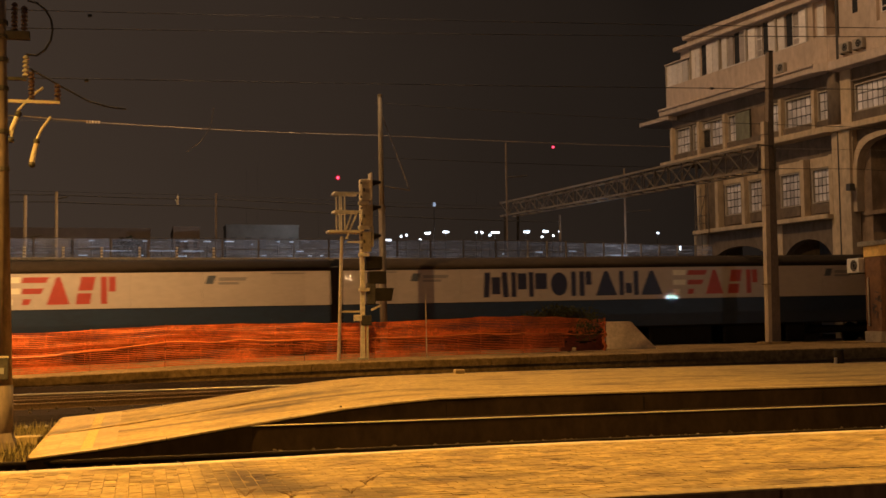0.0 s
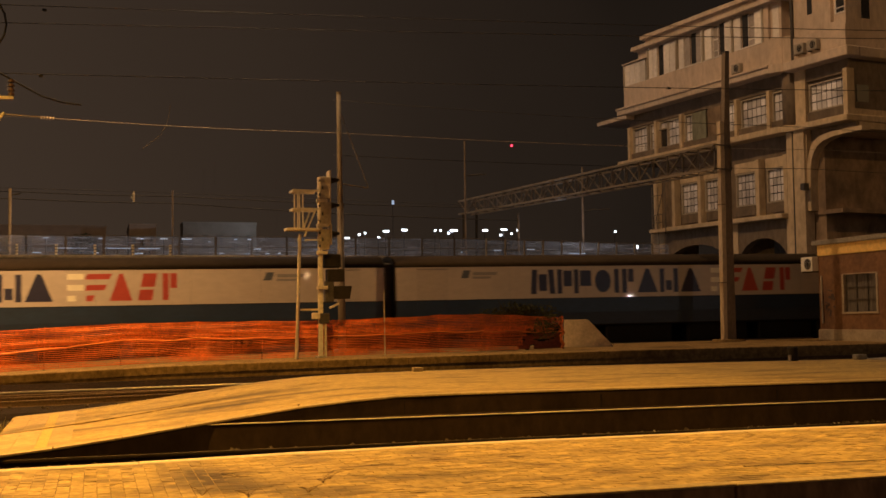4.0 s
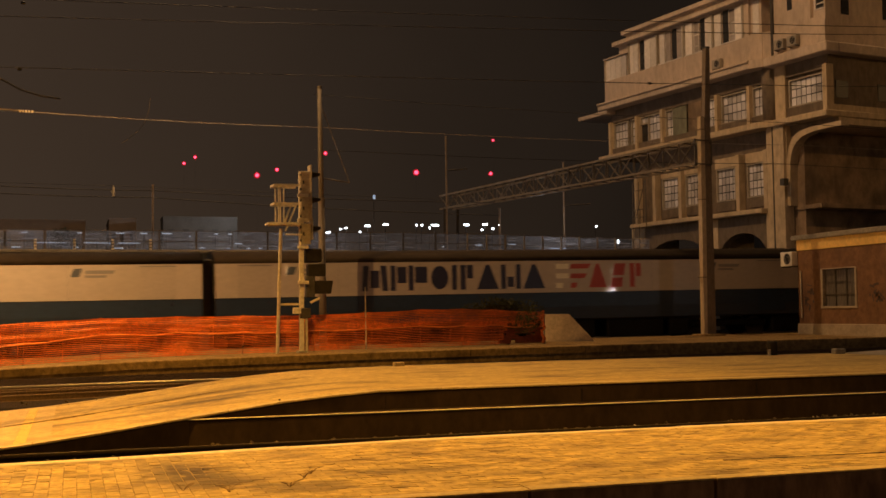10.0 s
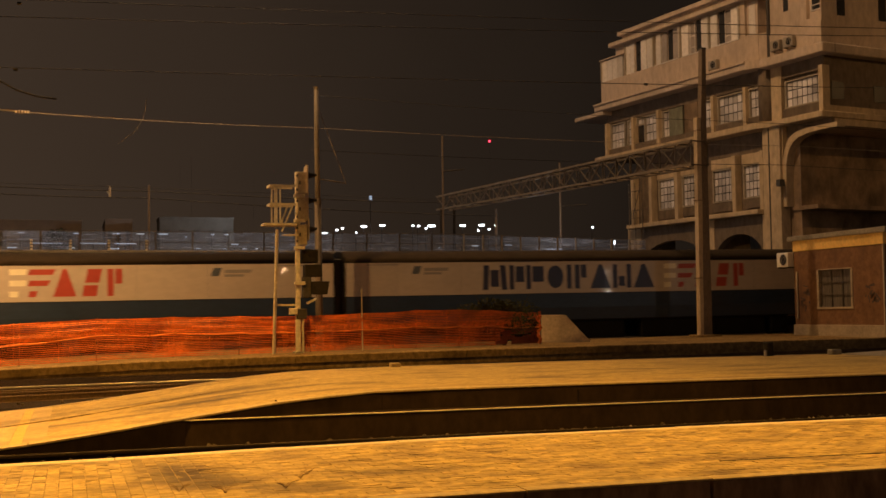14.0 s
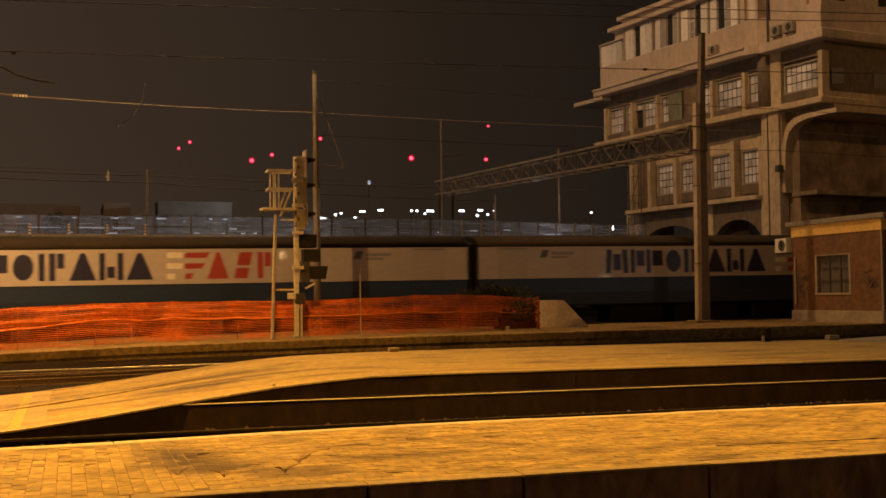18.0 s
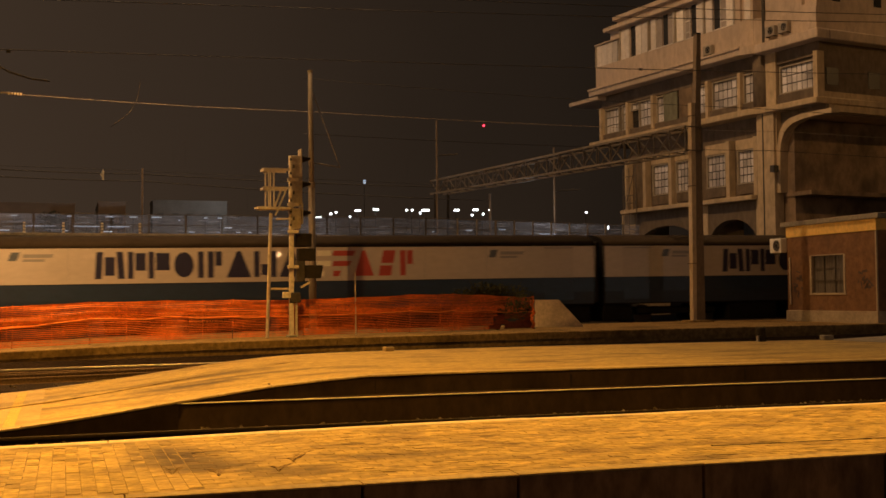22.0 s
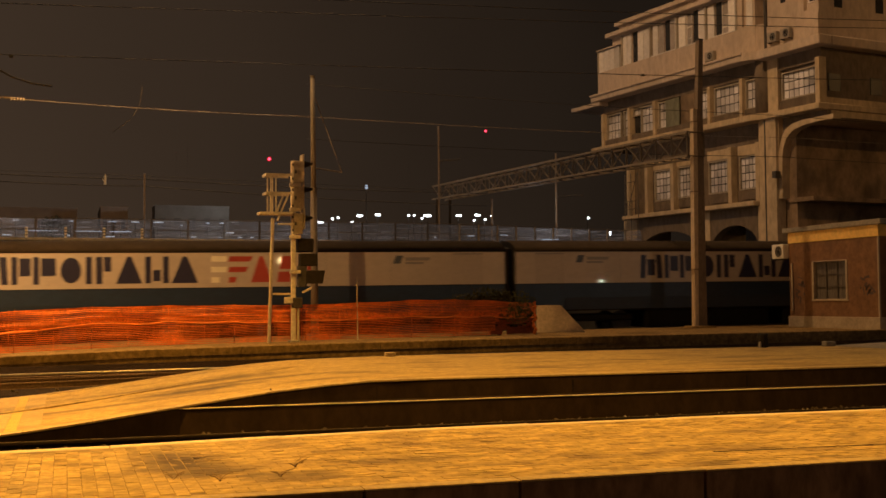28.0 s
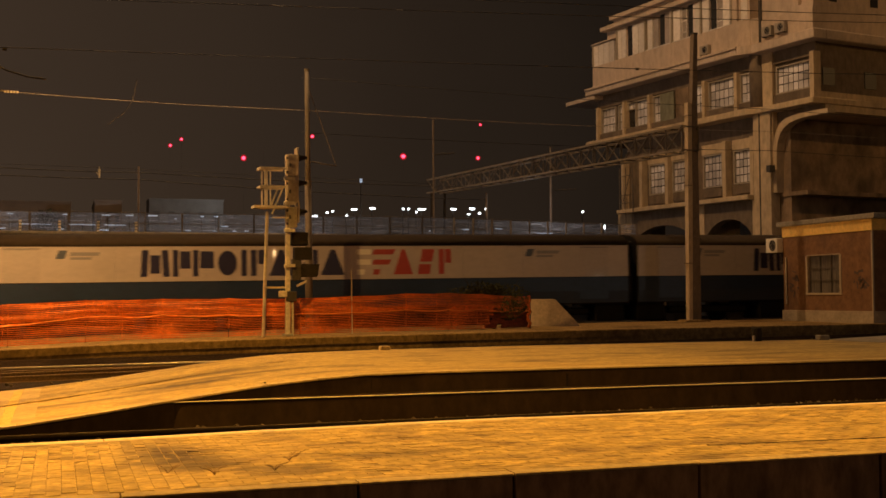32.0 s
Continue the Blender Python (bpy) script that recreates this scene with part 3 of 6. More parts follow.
def make_mid_platform():
    p = thing("platform_mid", "raised island platform with a long ramp at its end", "platform", kind="structure")
    rings, tops = [], []
    for x in RAMP_X:
        a, b, z = lerp(MID_NEAR, x), lerp(MID_FAR, x), lerp(MID_TOP, x)
        rings.append([(x, a + 0.03, -0.3), (x, b - 0.03, -0.3), (x, b - 0.03, z - 0.03), (x, a + 0.03, z - 0.03)])
        tops.append([(x, a + 0.28, z - 0.06), (x, b - 0.28, z - 0.06), (x, b - 0.28, z), (x, a + 0.28, z)])
    part("platform_wall", loft(rings), M_SIDE, p, "side wall, its shadow put into the dark colour")
    part("worn_surface", loft(tops), M_PAVED, p, "worn paving streaked with dirt")
    # coping along both edges, stone by stone near the ramp
    for table, s in ((MID_NEAR, 1), (MID_FAR, -1)):
        xs = [-1.56, -0.6, 0.4, 1.4, 2.4, 3.3, 4.2, 5.05, 6.2, 7.6, 9.2, 10.8, 12.4, 14, 15.6, 17.2, 18.8, 20.4, 22]
        for a, b in zip(xs, xs[1:]):
            ring = []
            for x in (a + 0.006, b - 0.006):
                y, z = lerp(table, x), lerp(MID_TOP, x)
                ring.append([(x, y, z - 0.022), (x, y + s * 0.29, z - 0.1), (x, y + s * 0.29, z + 0.006), (x, y, z + 0.004)])
            part("coping_stone", loft(ring), M_COPING, p)
        y = table[-1][1]
        part("coping_run", bbox(22, 200, min(y, y + s * 0.29), max(y, y + s * 0.29), 0.47, 0.574, 0.01), M_COPING, p)
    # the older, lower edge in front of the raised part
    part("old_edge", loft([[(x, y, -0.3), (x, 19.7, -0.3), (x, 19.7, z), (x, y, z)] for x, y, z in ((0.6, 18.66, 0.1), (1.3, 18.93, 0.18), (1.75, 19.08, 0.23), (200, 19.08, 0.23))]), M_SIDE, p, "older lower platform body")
    xs = [1.72, 3.3, 5.1, 6.9, 8.7, 10.5, 12.3, 14.1, 15.9, 17.7, 19.5]
    for a, b in zip(xs, xs[1:]):
        part("old_coping", bbox(a + 0.008, b - 0.008, 19.055, 19.115, 0.228, 0.246, 0.004), M_EDGE, p, "pale narrow edge stone")
    part("old_coping", bbox(19.5, 200, 19.055, 19.115, 0.228, 0.246, 0.004), M_EDGE, p)
    for x in (3.3, 5.15, 8.9, 12.6, 16.4, 20):
        part("wall_joint", bbox(x, x + 0.03, 19.69, 19.72, 0.2, 0.47), M_RAILDARK, p)
    # slabs and two tactile strips at the foot of the ramp
    y = 17.9
    for x0, x1, m, nm in ((-1.52, -1.22, M_SLAB, "slab"), (-1.21, -0.88, M_SLAB, "slab"), (-0.87, -0.70, M_YELLOW, "tactile_tile"), (-0.69, -0.36, M_SLAB, "slab")):
        n = 11 if nm == "slab" else 22
        for i in range(n):
            s0, s1 = i / n, (i + 1) / n
            ring = []
            for x in (x0, x1):
                a, b, z = lerp(MID_NEAR, x) + 0.3, lerp(MID_FAR, x) - 0.3, lerp(MID_TOP, x)
                p0, p1 = a + (b - a) * s0 + 0.008, a + (b - a) * s1 - 0.008
                ring.append([(x, p0, z - 0.04), (x, p1, z - 0.04), (x, p1, z + 0.007), (x, p0, z + 0.007)])
            part(nm, loft(ring), m, p)
    # a long gutter joint down the ramp
    ring = []
    for x in (-1.55, 0.5, 2.5, 4.6):
        a, b, z = lerp(MID_NEAR, x), lerp(MID_FAR, x), lerp(MID_TOP, x)
        c = a + (b - a) * (0.46 + 0.03 * (x + 1.5))
        ring.append([(x, c, z - 0.02), (x, c + 0.07, z - 0.02), (x, c + 0.07, z + 0.012), (x, c, z + 0.012)])
    part("gutter_joint", loft(ring), M_JOINT, p, "dark open joint running down the ramp")
    return p


make_mid_platform()


def make_third_platform():
    p = thing("platform_third", "low earth-topped platform beside the back line", "platform", kind="structure")
    xs = [-200, -60, -30, -12, -6, -3.4, -0.5, 2, 5, 8, 12, 16, 20, 24, 32, 40, 120]
    body = [[(x, 35.05, -0.3), (x, 43.2, -0.3), (x, 43.2, lerp(THIRD_TOP, x) + 0.02), (x, 40.0, lerp(THIRD_TOP, x) + 0.0), (x, 35.05, lerp(THIRD_TOP, x) - 0.02)] for x in xs]
    part("platform_body", loft(body), M_EARTH, p, "dusty concrete and packed earth")
    for a, b in zip(xs[2:], xs[3:]):
        n = max(1, round((b - a) / 1.5))
        for i in range(n):
            ring = []
            for x in (a + (b - a) * i / n + 0.008, a + (b - a) * (i + 1) / n - 0.008):
                z = lerp(THIRD_TOP, x)
                ring.append([(x, 35.0, z - 0.22), (x, 35.4, z - 0.22), (x, 35.4, z + 0.012), (x, 35.02, z + 0.012), (x, 35.0, z - 0.01)])
            if b < 30:
                part("coping_stone", loft(ring), M_EARTH, p)
            else:
                part("coping_run", loft(ring), M_EARTH, p)
    return p


make_third_platform()


def make_camera_side():
    """The platform on which the camera stands, and its closing wall behind."""
    p = thing("platform_camera", "plain concrete platform edge underfoot", "platform", kind="structure")
    part("platform_body", bbox(-60, 120, -6, 1.2, -0.3, 0.55), M_CONCRETE, p)
    solid("wall_rear", bbox(-60, 120, -6.4, -6, -0.3, 6), M_PLASTERDARK, "plain plaster wall of the station", "wall", "structure")


make_camera_side()

# ---- the passing train ----
CAR, CARS = 26.1, range(-2, 12)


def side_ring(x):
    return [(x, -1.36, 1.0), (x, -1.43, 1.5), (x, -1.43, 2.09), (x, -1.43, 2.6), (x, -1.43, 3.42), (x, -1.31, 3.62), (x, -0.95, 3.81), (x, 0, 3.93), (x, 0.95, 3.81), (x, 1.31, 3.62), (x, 1.43, 3.42), (x, 1.43, 2.6), (x, 1.43, 2.09), (x, 1.43, 1.5), (x, 1.36, 1.0)]


def make_car():
    """One coach of the parcel train; the origin lies under its rear end, at rail height."""
    t = thing("railway_carriage", "white parcel-train coach with dark blue skirt and brown-grey roof", "railway carriage", group="coaches of the passing train")
    x0, x1 = 0.53, CAR + 0.15
    prof = side_ring(0)
    n = len(prof)

    def shell(i0, i1, depth, a=x0, b=x1):
        """A skin between two points of the profile, on both flanks if i1 stays low."""
        bm = bmesh.new()
        outer = prof[i0:i1 + 1]
        inner = [(0, y * (1 - depth), z - (depth * 0.5 if z > 3.5 else 0)) for _, y, z in outer[::-1]]
        ring = outer + inner
        return loft([[(x, y, z) for _, y, z in ring] for x in (a, b)])

    part("roof", shell(4, 10, 0.06), M_ROOF, t, "brown-grey curved roof", True)
    for flank in ((2, 4), (n - 5, n - 3)):
        part("side_panel", shell(*flank, 0.06), M_WHITE, t, "cream-white upper side")
    for flank in ((0, 2), (n - 3, n - 1)):
        part("skirt", shell(*flank, 0.06), M_BLUE, t, "dark blue lower side")
    part("floor", bbox(x0, x1, -1.33, 1.33, 0.95, 1.1), M_UNDER, t)
    for xe in (x0, x1 - 0.06):
        part("end_wall", prism([(y, z) for _, y, z in prof], 0, 0.06), M_UNDER, t).matrix_basis = Matrix.Translation((xe, 0, 0)) @ Matrix.Rotation(math.pi / 2, 4, "Z") @ Matrix.Translation((0, -0.06, 0))
    part("gangway_bellows", bbox(0.12, x0, -0.95, 0.95, 1.05, 3.6, 0.05), M_RUBBER, t, "black rubber gangway bellows")
    # seams, a rain strip, doors at both ends
    part("rain_strip", bbox(x0, x1, -1.445, -1.425, 3.40, 3.43), M_UNDER, t)
    part("belt_strip", bbox(x0, x1, -1.442, -1.425, 2.075, 2.095), M_UNDER, t)
    for xd in (x0 + 0.9, x1 - 2.3):
        d = part("door", prism([(xd, 1.15), (xd + 1.3, 1.15), (xd + 1.3, 2.07), (xd, 2.07)], -1.442, -1.42), M_BLUE, t)
        part("door_upper", prism([(xd, 2.1), (xd + 1.3, 2.1), (xd + 1.3, 3.32), (xd, 3.32)], -1.434, -1.37), M_DOORWHITE, d, "slightly greyer door leaf")
        part("door_sill", bbox(xd, xd + 1.3, -1.46, -1.4, 3.30, 3.34), M_GREYFILM, d)
        part("door_handle", bbox(xd + 1.1, xd + 1.2, -1.46, -1.44, 1.85, 1.97, 0.01), M_NAVY, d)
    for xs in (5.3, 8.6, 12.0, 15.4, 18.8, 21.4):
        part("panel_seam", prism([(xs, 2.1), (xs + 0.012, 2.1), (xs + 0.012, 3.40), (xs, 3.40)], -1.4325, -1.37), M_GREYFILM, t)
    # plain shapes in place of the brand lettering: navy, cream, red
    y0, y1 = -1.4375, -1.39
    x = 6.2

    for w, form in ((1.1, "m"), (0.65, "e"), (0.77, "r"), (0.86, "c"), (0.21, "b"), (0.65, "t"), (0.98, "a"), (0.55, "l"), (0.21, "b"), (1.0, "a")):
        for bm in sign_shapes(form, x, w, 2.27, 3.26):
            part("navy_shape", bm, M_NAVY, t)
        x += w + 0.086
    for z0, w in ((3.06, 0.58), (2.66, 0.58), (2.27, 0.30)):
        part("cream_bar", plate([(14.42, z0), (14.42 + w, z0), (14.42 + w, z0 + 0.21), (14.42, z0 + 0.21)]), M_CREAM, t, "pale reflective bar")
    part("red_bar", prism([(15.04, 3.06), (15.88, 3.06), (16.0, 3.26), (15.12, 3.26)], y0, y1), M_RED, t)
    part("red_bar", prism([(15.04, 2.66), (15.70, 2.66), (15.82, 2.86), (15.10, 2.86)], y0, y1), M_RED, t)
    part("red_bar", prism([(15.06, 2.27), (15.30, 2.27), (15.38, 2.48), (15.10, 2.48)], y0, y1), M_RED, t)
    for w, form, xx in ((0.84, "a", 15.88), (0.72, "s", 16.9), (0.64, "t", 17.72)):
        for bm in sign_shapes(form, xx, w, 2.27, 3.26):
            part("red_shape", bm, M_RED, t)
    # small operator marks near both ends
    for xm in (3.25, 21.5):
        part("mark", prism([(xm, 2.95), (xm + 0.30, 2.95), (xm + 0.42, 3.26), (xm + 0.12, 3.26)], y0, y1), M_GREENFILM, t, "small dark emblem shape")
        part("mark_bar", prism([(xm + 0.52, 3.06), (xm + 1.5, 3.06), (xm + 1.56, 3.19), (xm + 0.52, 3.19)], y0, y1), M_GREYFILM, t)
        part("mark_bar", prism([(xm + 0.50, 2.92), (xm + 1.25, 2.92), (xm + 1.25, 3.01), (xm + 0.50, 3.01)], y0, y1), M_GREYFILM, t)
    # underframe boxes and bogies; boxes enlarged and added to keep the gaps dark
    for a, b in ((6.6, 9.0), (9.6, 12.6), (13.4, 16.2), (16.8, 19.4), (19.7, 20.6)):
        part("equipment_box", bbox(a, b, -1.25, 1.25, 0.2, 0.96, 0.04), M_UNDER, t)
    # added black boxes that hide the lit ground behind the coach ends
    for a, b in ((0.6, 1.95), (24.75, 26.1)):
        part("gap_filler_box", bbox(a, b, -1.2, 1.2, 0.22, 0.96, 0.04), M_UNDER, t)
    for xb in (4.1, 22.6):
        bg = part("bogie", bbox(xb - 1.9, xb + 1.9, -1.12, 1.12, 0.5, 0.8, 0.06), M_UNDER, t)
        for dx in (-1.5, 1.5):
            bm = bmesh.new()
            for s in (-1, 1):
                rod(bm, (xb + dx, s * 0.68, 0.46), (xb + dx, s * 0.82, 0.46), 0.46, n=24)
            rod(bm, (xb + dx, -0.8, 0.46), (xb + dx, 0.8, 0.46), 0.09)
            part("wheelset", bm, M_DARKSTEEL, bg)
    return t


def plate(outline):
    """A film of one plain outline on the flank."""
    return prism(outline, -1.4375, -1.39)


def sign_shapes(form, x, w, z0, z1):
    """Plain bars and blocks that fill the place of one sign of the brand mark."""
    h, s = z1 - z0, 0.2

    def bar(a, b, c, d, lean=0.0):
        return plate([(x + a, z0 + c), (x + b, z0 + c), (x + b + lean, z0 + d), (x + a + lean, z0 + d)])

    if form == "a":
        return [plate([(x + 0.02, z0), (x + w - 0.02, z0), (x + w * 0.58, z1), (x + w * 0.42, z1)])]
    if form == "t":
        return [bar(0.06, 0.28, 0, h), bar(0.34, w - 0.06, h * 0.45, h)]
    if form == "m":
        return [bar(0.02, 0.26, 0, h, 0.06), bar(w - 0.26, w - 0.02, 0, h, -0.06), bar(0.37, w - 0.37, 0.12, 0.8)]
    if form in "erl":
        return [bar(0, s, 0, h), bar(s + 0.07, w, 0.08 if form == "l" else h * 0.3, h * (0.5 if form == "l" else 0.95))]
    if form == "c":
        ring = [(0.5 + 0.42 * math.cos(a), 0.5 + 0.48 * math.sin(a)) for a in [math.pi * 2 * i / 14 for i in range(14)]]
        return [plate([(x + w * u, z0 + h * v) for u, v in ring])]
    if form == "s":
        return [bar(0.1, 0.6, h * 0.5, h, 0.1), bar(0.0, 0.5, 0, h * 0.4, 0.06)]
    return [bar(0, w, 0, h)]


TRAIN = [make_car()]
for _ in CARS[1:]:
    TRAIN.append(copy_thing(TRAIN[0], Matrix()))


def train_at(t):
    """Where the reference gap between two coaches is at t seconds, along the line."""
    return -19.155 + 7.3801 * t + 0.022546 * t * t - 0.00025036 * t ** 3 - 0.0060 * max(0.0, t - 24.0) ** 2


def car_pose(k, t):
    x = train_at(t) - CAR * k
    z0, z1 = line_z(x), line_z(x + CAR)
    return Matrix.Translation((x, 45.43, z0)) @ Matrix.Rotation(-math.atan2(z1 - z0, CAR), 4, "Y")

# ---- third platform: net fence, signal, masts, bush, block, hut ----
FENCE = [(-9, 37.0), (-2, 37.25), (3, 38.0), (7.9, 38.0), (12, 38.4), (16.2, 38.75)]


def fence_y(x):
    return lerp(FENCE, x)


def make_fence():
    t = thing("safety_fence", "sagging orange plastic safety netting on thin stakes", "fence")
    stakes = [-9, -6.4, -3.9, -1.5, 0.75, 3.1, 5.2, 7.55, 9.35, 11.3, 12.9, 14.15, 16.1]
    top = [(-9, 1.28), (-2, 1.30), (0.6, 1.33), (2, 1.30), (5.2, 1.27), (7.5, 1.22), (9, 1.25), (12, 1.33), (13.5, 1.30), (14.9, 1.22), (16.1, 1.15)]
    for x in stakes:
        z = lerp(THIRD_TOP, x)
        h = lerp(top, x)
        part("stake", rods([((x, fence_y(x), z - 0.05), (x + 0.02, fence_y(x) + 0.02, z + h + 0.04))], 0.016, 6), M_DARKSTEEL, t)
    for a, b in zip(stakes, stakes[1:]):
        bm = bmesh.new()
        nx = max(6, round((b - a) / 0.16))
        rows = 23
        seed = a * 3.1
        grid = []
        for j in range(rows + 1):
            line = []
            for i in range(nx + 1):
                u = i / nx
                x = a + (b - a) * u
                v = j / rows
                sag = 0.025 * math.sin(math.pi * u) * v
                w = noise.noise((x * 0.7, v * 1.6, 3.3)) * 0.05 + noise.noise((x * 0.5 + v * 1.0, v * 9, 8.1)) * 0.045
                dz = noise.noise((x * 1.1, v * 3.5, 1.7)) * 0.05 * (1 - 0.8 * v)
                w += noise.noise((x * 2.6, v * 0.9, 5.5)) * 0.05
                z = lerp(THIRD_TOP, x) + 0.03 + v * (lerp(top, x) - sag - 0.03) + dz * min(1, v * 3)
                line.append(Vector((x, fence_y(x) - 0.03 + w * (0.4 + 0.8 * v), z)))
            grid.append(line)
        flap = bmesh.new()
        torn = 11 if a > 14 else 0
        for j in range(rows):
            # each woven band covers two thirds of its row
            for i in range(nx):
                p, q, r, s = grid[j][i], grid[j][i + 1], grid[j + 1][i + 1], grid[j + 1][i]
                wide = min(0.95, max(0.25, (0.76 if j > 11 else 0.54) + 0.5 * noise.noise((p.x * 0.8, j * 0.2, 6.1)) - (0.22 if j < 12 and 4.6 < p.x < 6.6 else 0)))
                if torn and j < 12 * min(1.0, (p.x - 14.15) / 0.55) + 5 * noise.noise((p.x * 2.4, 7.7, 0.4)):
                    # the torn lower half hangs back behind the fence
                    back = Vector((0, 0.16 + 0.12 * noise.noise((p.x * 1.3, j * 0.3, 2.2)), 0))
                    if noise.noise((p.x * 2.0, j * 0.4, 9.9)) > -0.25:
                        flap.faces.new([flap.verts.new(c + back) for c in (p, q, r, s)])
                    continue
                bm.faces.new([bm.verts.new(c) for c in (p, q, q.lerp(r, wide), p.lerp(s, wide))])
        for i in range(0, nx, 7):
            for j in range(torn and 15, rows):
                p, q, r, s = grid[j][i], grid[j][i + 1], grid[j + 1][i + 1], grid[j + 1][i]
                bm.faces.new([bm.verts.new(c + Vector((0, -0.004, 0))) for c in (p.lerp(s, 0.66), p.lerp(q, 0.15).lerp(s.lerp(r, 0.15), 0.66), s.lerp(r, 0.15), s)])
        bmesh.ops.remove_doubles(bm, verts=bm.verts[:], dist=0.0005)
        part("net_panel", bm, M_NET, t, "wrinkled orange netting")
        if torn:
            part("torn_flap", flap, M_NETDARK, t, "darker torn netting hanging loose")
    bundle = [(16.02 + 0.05 * math.sin(i * 1.9), 38.68 + 0.04 * math.cos(i * 2.3), 0.79 + 0.14 * i) for i in range(9)]
    part("bundled_end", tube(bundle, 0.06, 7), M_NET, t, "crumpled end of the netting")
    # hems pulled tight between the stakes
    fold = [(-9, 0.40), (-3.5, 0.43), (-1.5, 0.5), (0.4, 0.6), (5, 0.57), (16, 0.55)]
    for a, b in zip(stakes, stakes[1:]):
        m = (a + b) / 2
        k = (b - a) / 7
        pts = [(a + k * i, fence_y(a + k * i) - 0.055, lerp(THIRD_TOP, a + k * i) + lerp(top, a + k * i) * lerp(fold, a + k * i) - 0.05 * math.sin(math.pi * i / 7) + 0.05 * noise.noise((a + k * i, 4.2, 1.1))) for i in range(8)]
        part("tie_band", tube(pts, 0.024, 6), M_NETFOLD, t, "bunched fold of the netting")
    return t


make_fence()

z = lerp(THIRD_TOP, 9.1)
solid("marker_stake", rods([((9.35, 38.1, z - 0.05), (9.33, 38.1, z + 2.1))], 0.022, 6), M_CERAMIC, "thin white marker stake standing by the orange netting", "stake")


def sx(px):
    return 7.15 + (px - 524) * 0.01857


def sz(py):
    return 0.665 + (597 - py) * 0.01857


def make_signal():
    y = 37.6
    t = thing("railway_signal", "tall pale-painted railway signal post seen from behind with ladder", "railway signal")
    part("post", bbox(sx(515.5), sx(523.5), y - 0.075, y + 0.075, 0.6, sz(277), 0.012), M_SIGNAL, t)
    part("foot_plate", bbox(sx(511), sx(528), y - 0.18, y + 0.18, 0.6, 0.72, 0.02), M_CONCRETE, t)
    part("cable_duct", bbox(sx(526), sx(530), y - 0.05, y + 0.03, 0.62, sz(520), 0.008), M_SIGNAL, t)
    # three stacked lamp cases with back plates and hoods on the far side
    for k, (p0, p1) in enumerate(((277, 316), (322, 364), (370, 407))):
        c = part("lamp_case", bbox(sx(518), sx(535.5), y - 0.14, y + 0.2, sz(p1), sz(p0), 0.015), M_SIGNALGREY, t)
        part("case_hinge", bbox(sx(516), sx(519), y - 0.17, y - 0.1, sz(p1 - 5), sz(p1 - 9)), M_DARKSTEEL, c)
        part("case_hinge", bbox(sx(516), sx(519), y - 0.17, y - 0.1, sz(p0 + 9), sz(p0 + 5)), M_DARKSTEEL, c)
        part("case_latch", bbox(sx(521), sx(524), y - 0.165, y - 0.14, sz((p0 + p1) / 2 + 3), sz((p0 + p1) / 2 - 3)), M_DARKSTEEL, c)
    for p0, p1, q in ((265, 361, 535), (361, 398, 536.5)):
        part("back_plate", bbox(sx(q), sx(q + 3), y - 0.16, y + 0.34, sz(p1), sz(p0), 0.006), M_SIGNALGREY, t)
    for p in (282, 327, 378, 426):
        bm = bmesh.new()
        rod(bm, (sx(538), y + 0.06, sz(p)), (sx(555), y + 0.06, sz(p - 1)), 0.13, 0.04, 12)
        part("hood", bm, M_BLACK, t, "black lamp hood")
    for p in (318, 362, 410, 472):
        b = bbox(sx(512), sx(531), y - 0.2, y - 0.05, sz(p + 5), sz(p - 1), 0.01)
        part("clamp", b, M_SIGNAL, t, "pale bracket clamp")
    # lower route indicator cases
    part("indicator_case", bbox(sx(531), sx(562), y - 0.12, y + 0.25, sz(463), sz(441), 0.015), M_BLACK, t, "black indicator case")
    part("indicator_case", bbox(sx(527), sx(556), y - 0.05, y + 0.25, sz(438), sz(414), 0.03), M_BLACK, t, "black indicator case")
    bm = prism([(sx(543), sz(494)), (sx(571), sz(494)), (sx(575), sz(471)), (sx(542), sz(471))], y - 0.15, y + 0.2)
    part("indicator_hood", bm, M_BLACK, t, "black square hood")
    part("indicator_arm", bbox(sx(527), sx(543), y - 0.1, y + 0.1, sz(500), sz(462), 0.02), M_DARKSTEEL, t)
    part("small_shelf", prism([(sx(535), sz(508)), (sx(551), sz(500)), (sx(550), sz(504)), (sx(536), sz(511))], y - 0.2, y + 0.05), M_SIGNAL, t)
    part("junction_box", bbox(sx(503), sx(517), y - 0.17, y - 0.02, sz(529), sz(518), 0.012), M_SIGNAL, t)
    part("cable_head", bbox(sx(516), sx(535), y - 0.12, y + 0.12, sz(537), sz(519), 0.02), M_DARKSTEEL, t)
    part("bracket", bbox(sx(483), sx(517), y - 0.05, y - 0.01, sz(514), sz(510.5)), M_SIGNAL, t)
    # ladder: two stiles and rungs, leaning a little
    lad = part("ladder", bmesh.new(), M_SIGNAL, t)
    for dx, dy in ((0, -0.12), (5, 0.14)):
        bm = bmesh.new()
        beam(bm, (sx(474 + dx), y + dy, 0.62), (sx(481 + dx), y + dy, sz(379)), 0.075, 0.05)
        part("stile", bm, M_SIGNAL, lad)
    for i in range(13):
        f = (i + 0.5) / 13
        zz = 0.7 + f * (sz(379) - 0.7)
        xx = sx(476.5 + 7 * f)
        part("rung", rods([((xx, y - 0.12, zz), (xx, y + 0.14, zz))], 0.013, 6), M_SIGNAL, lad)
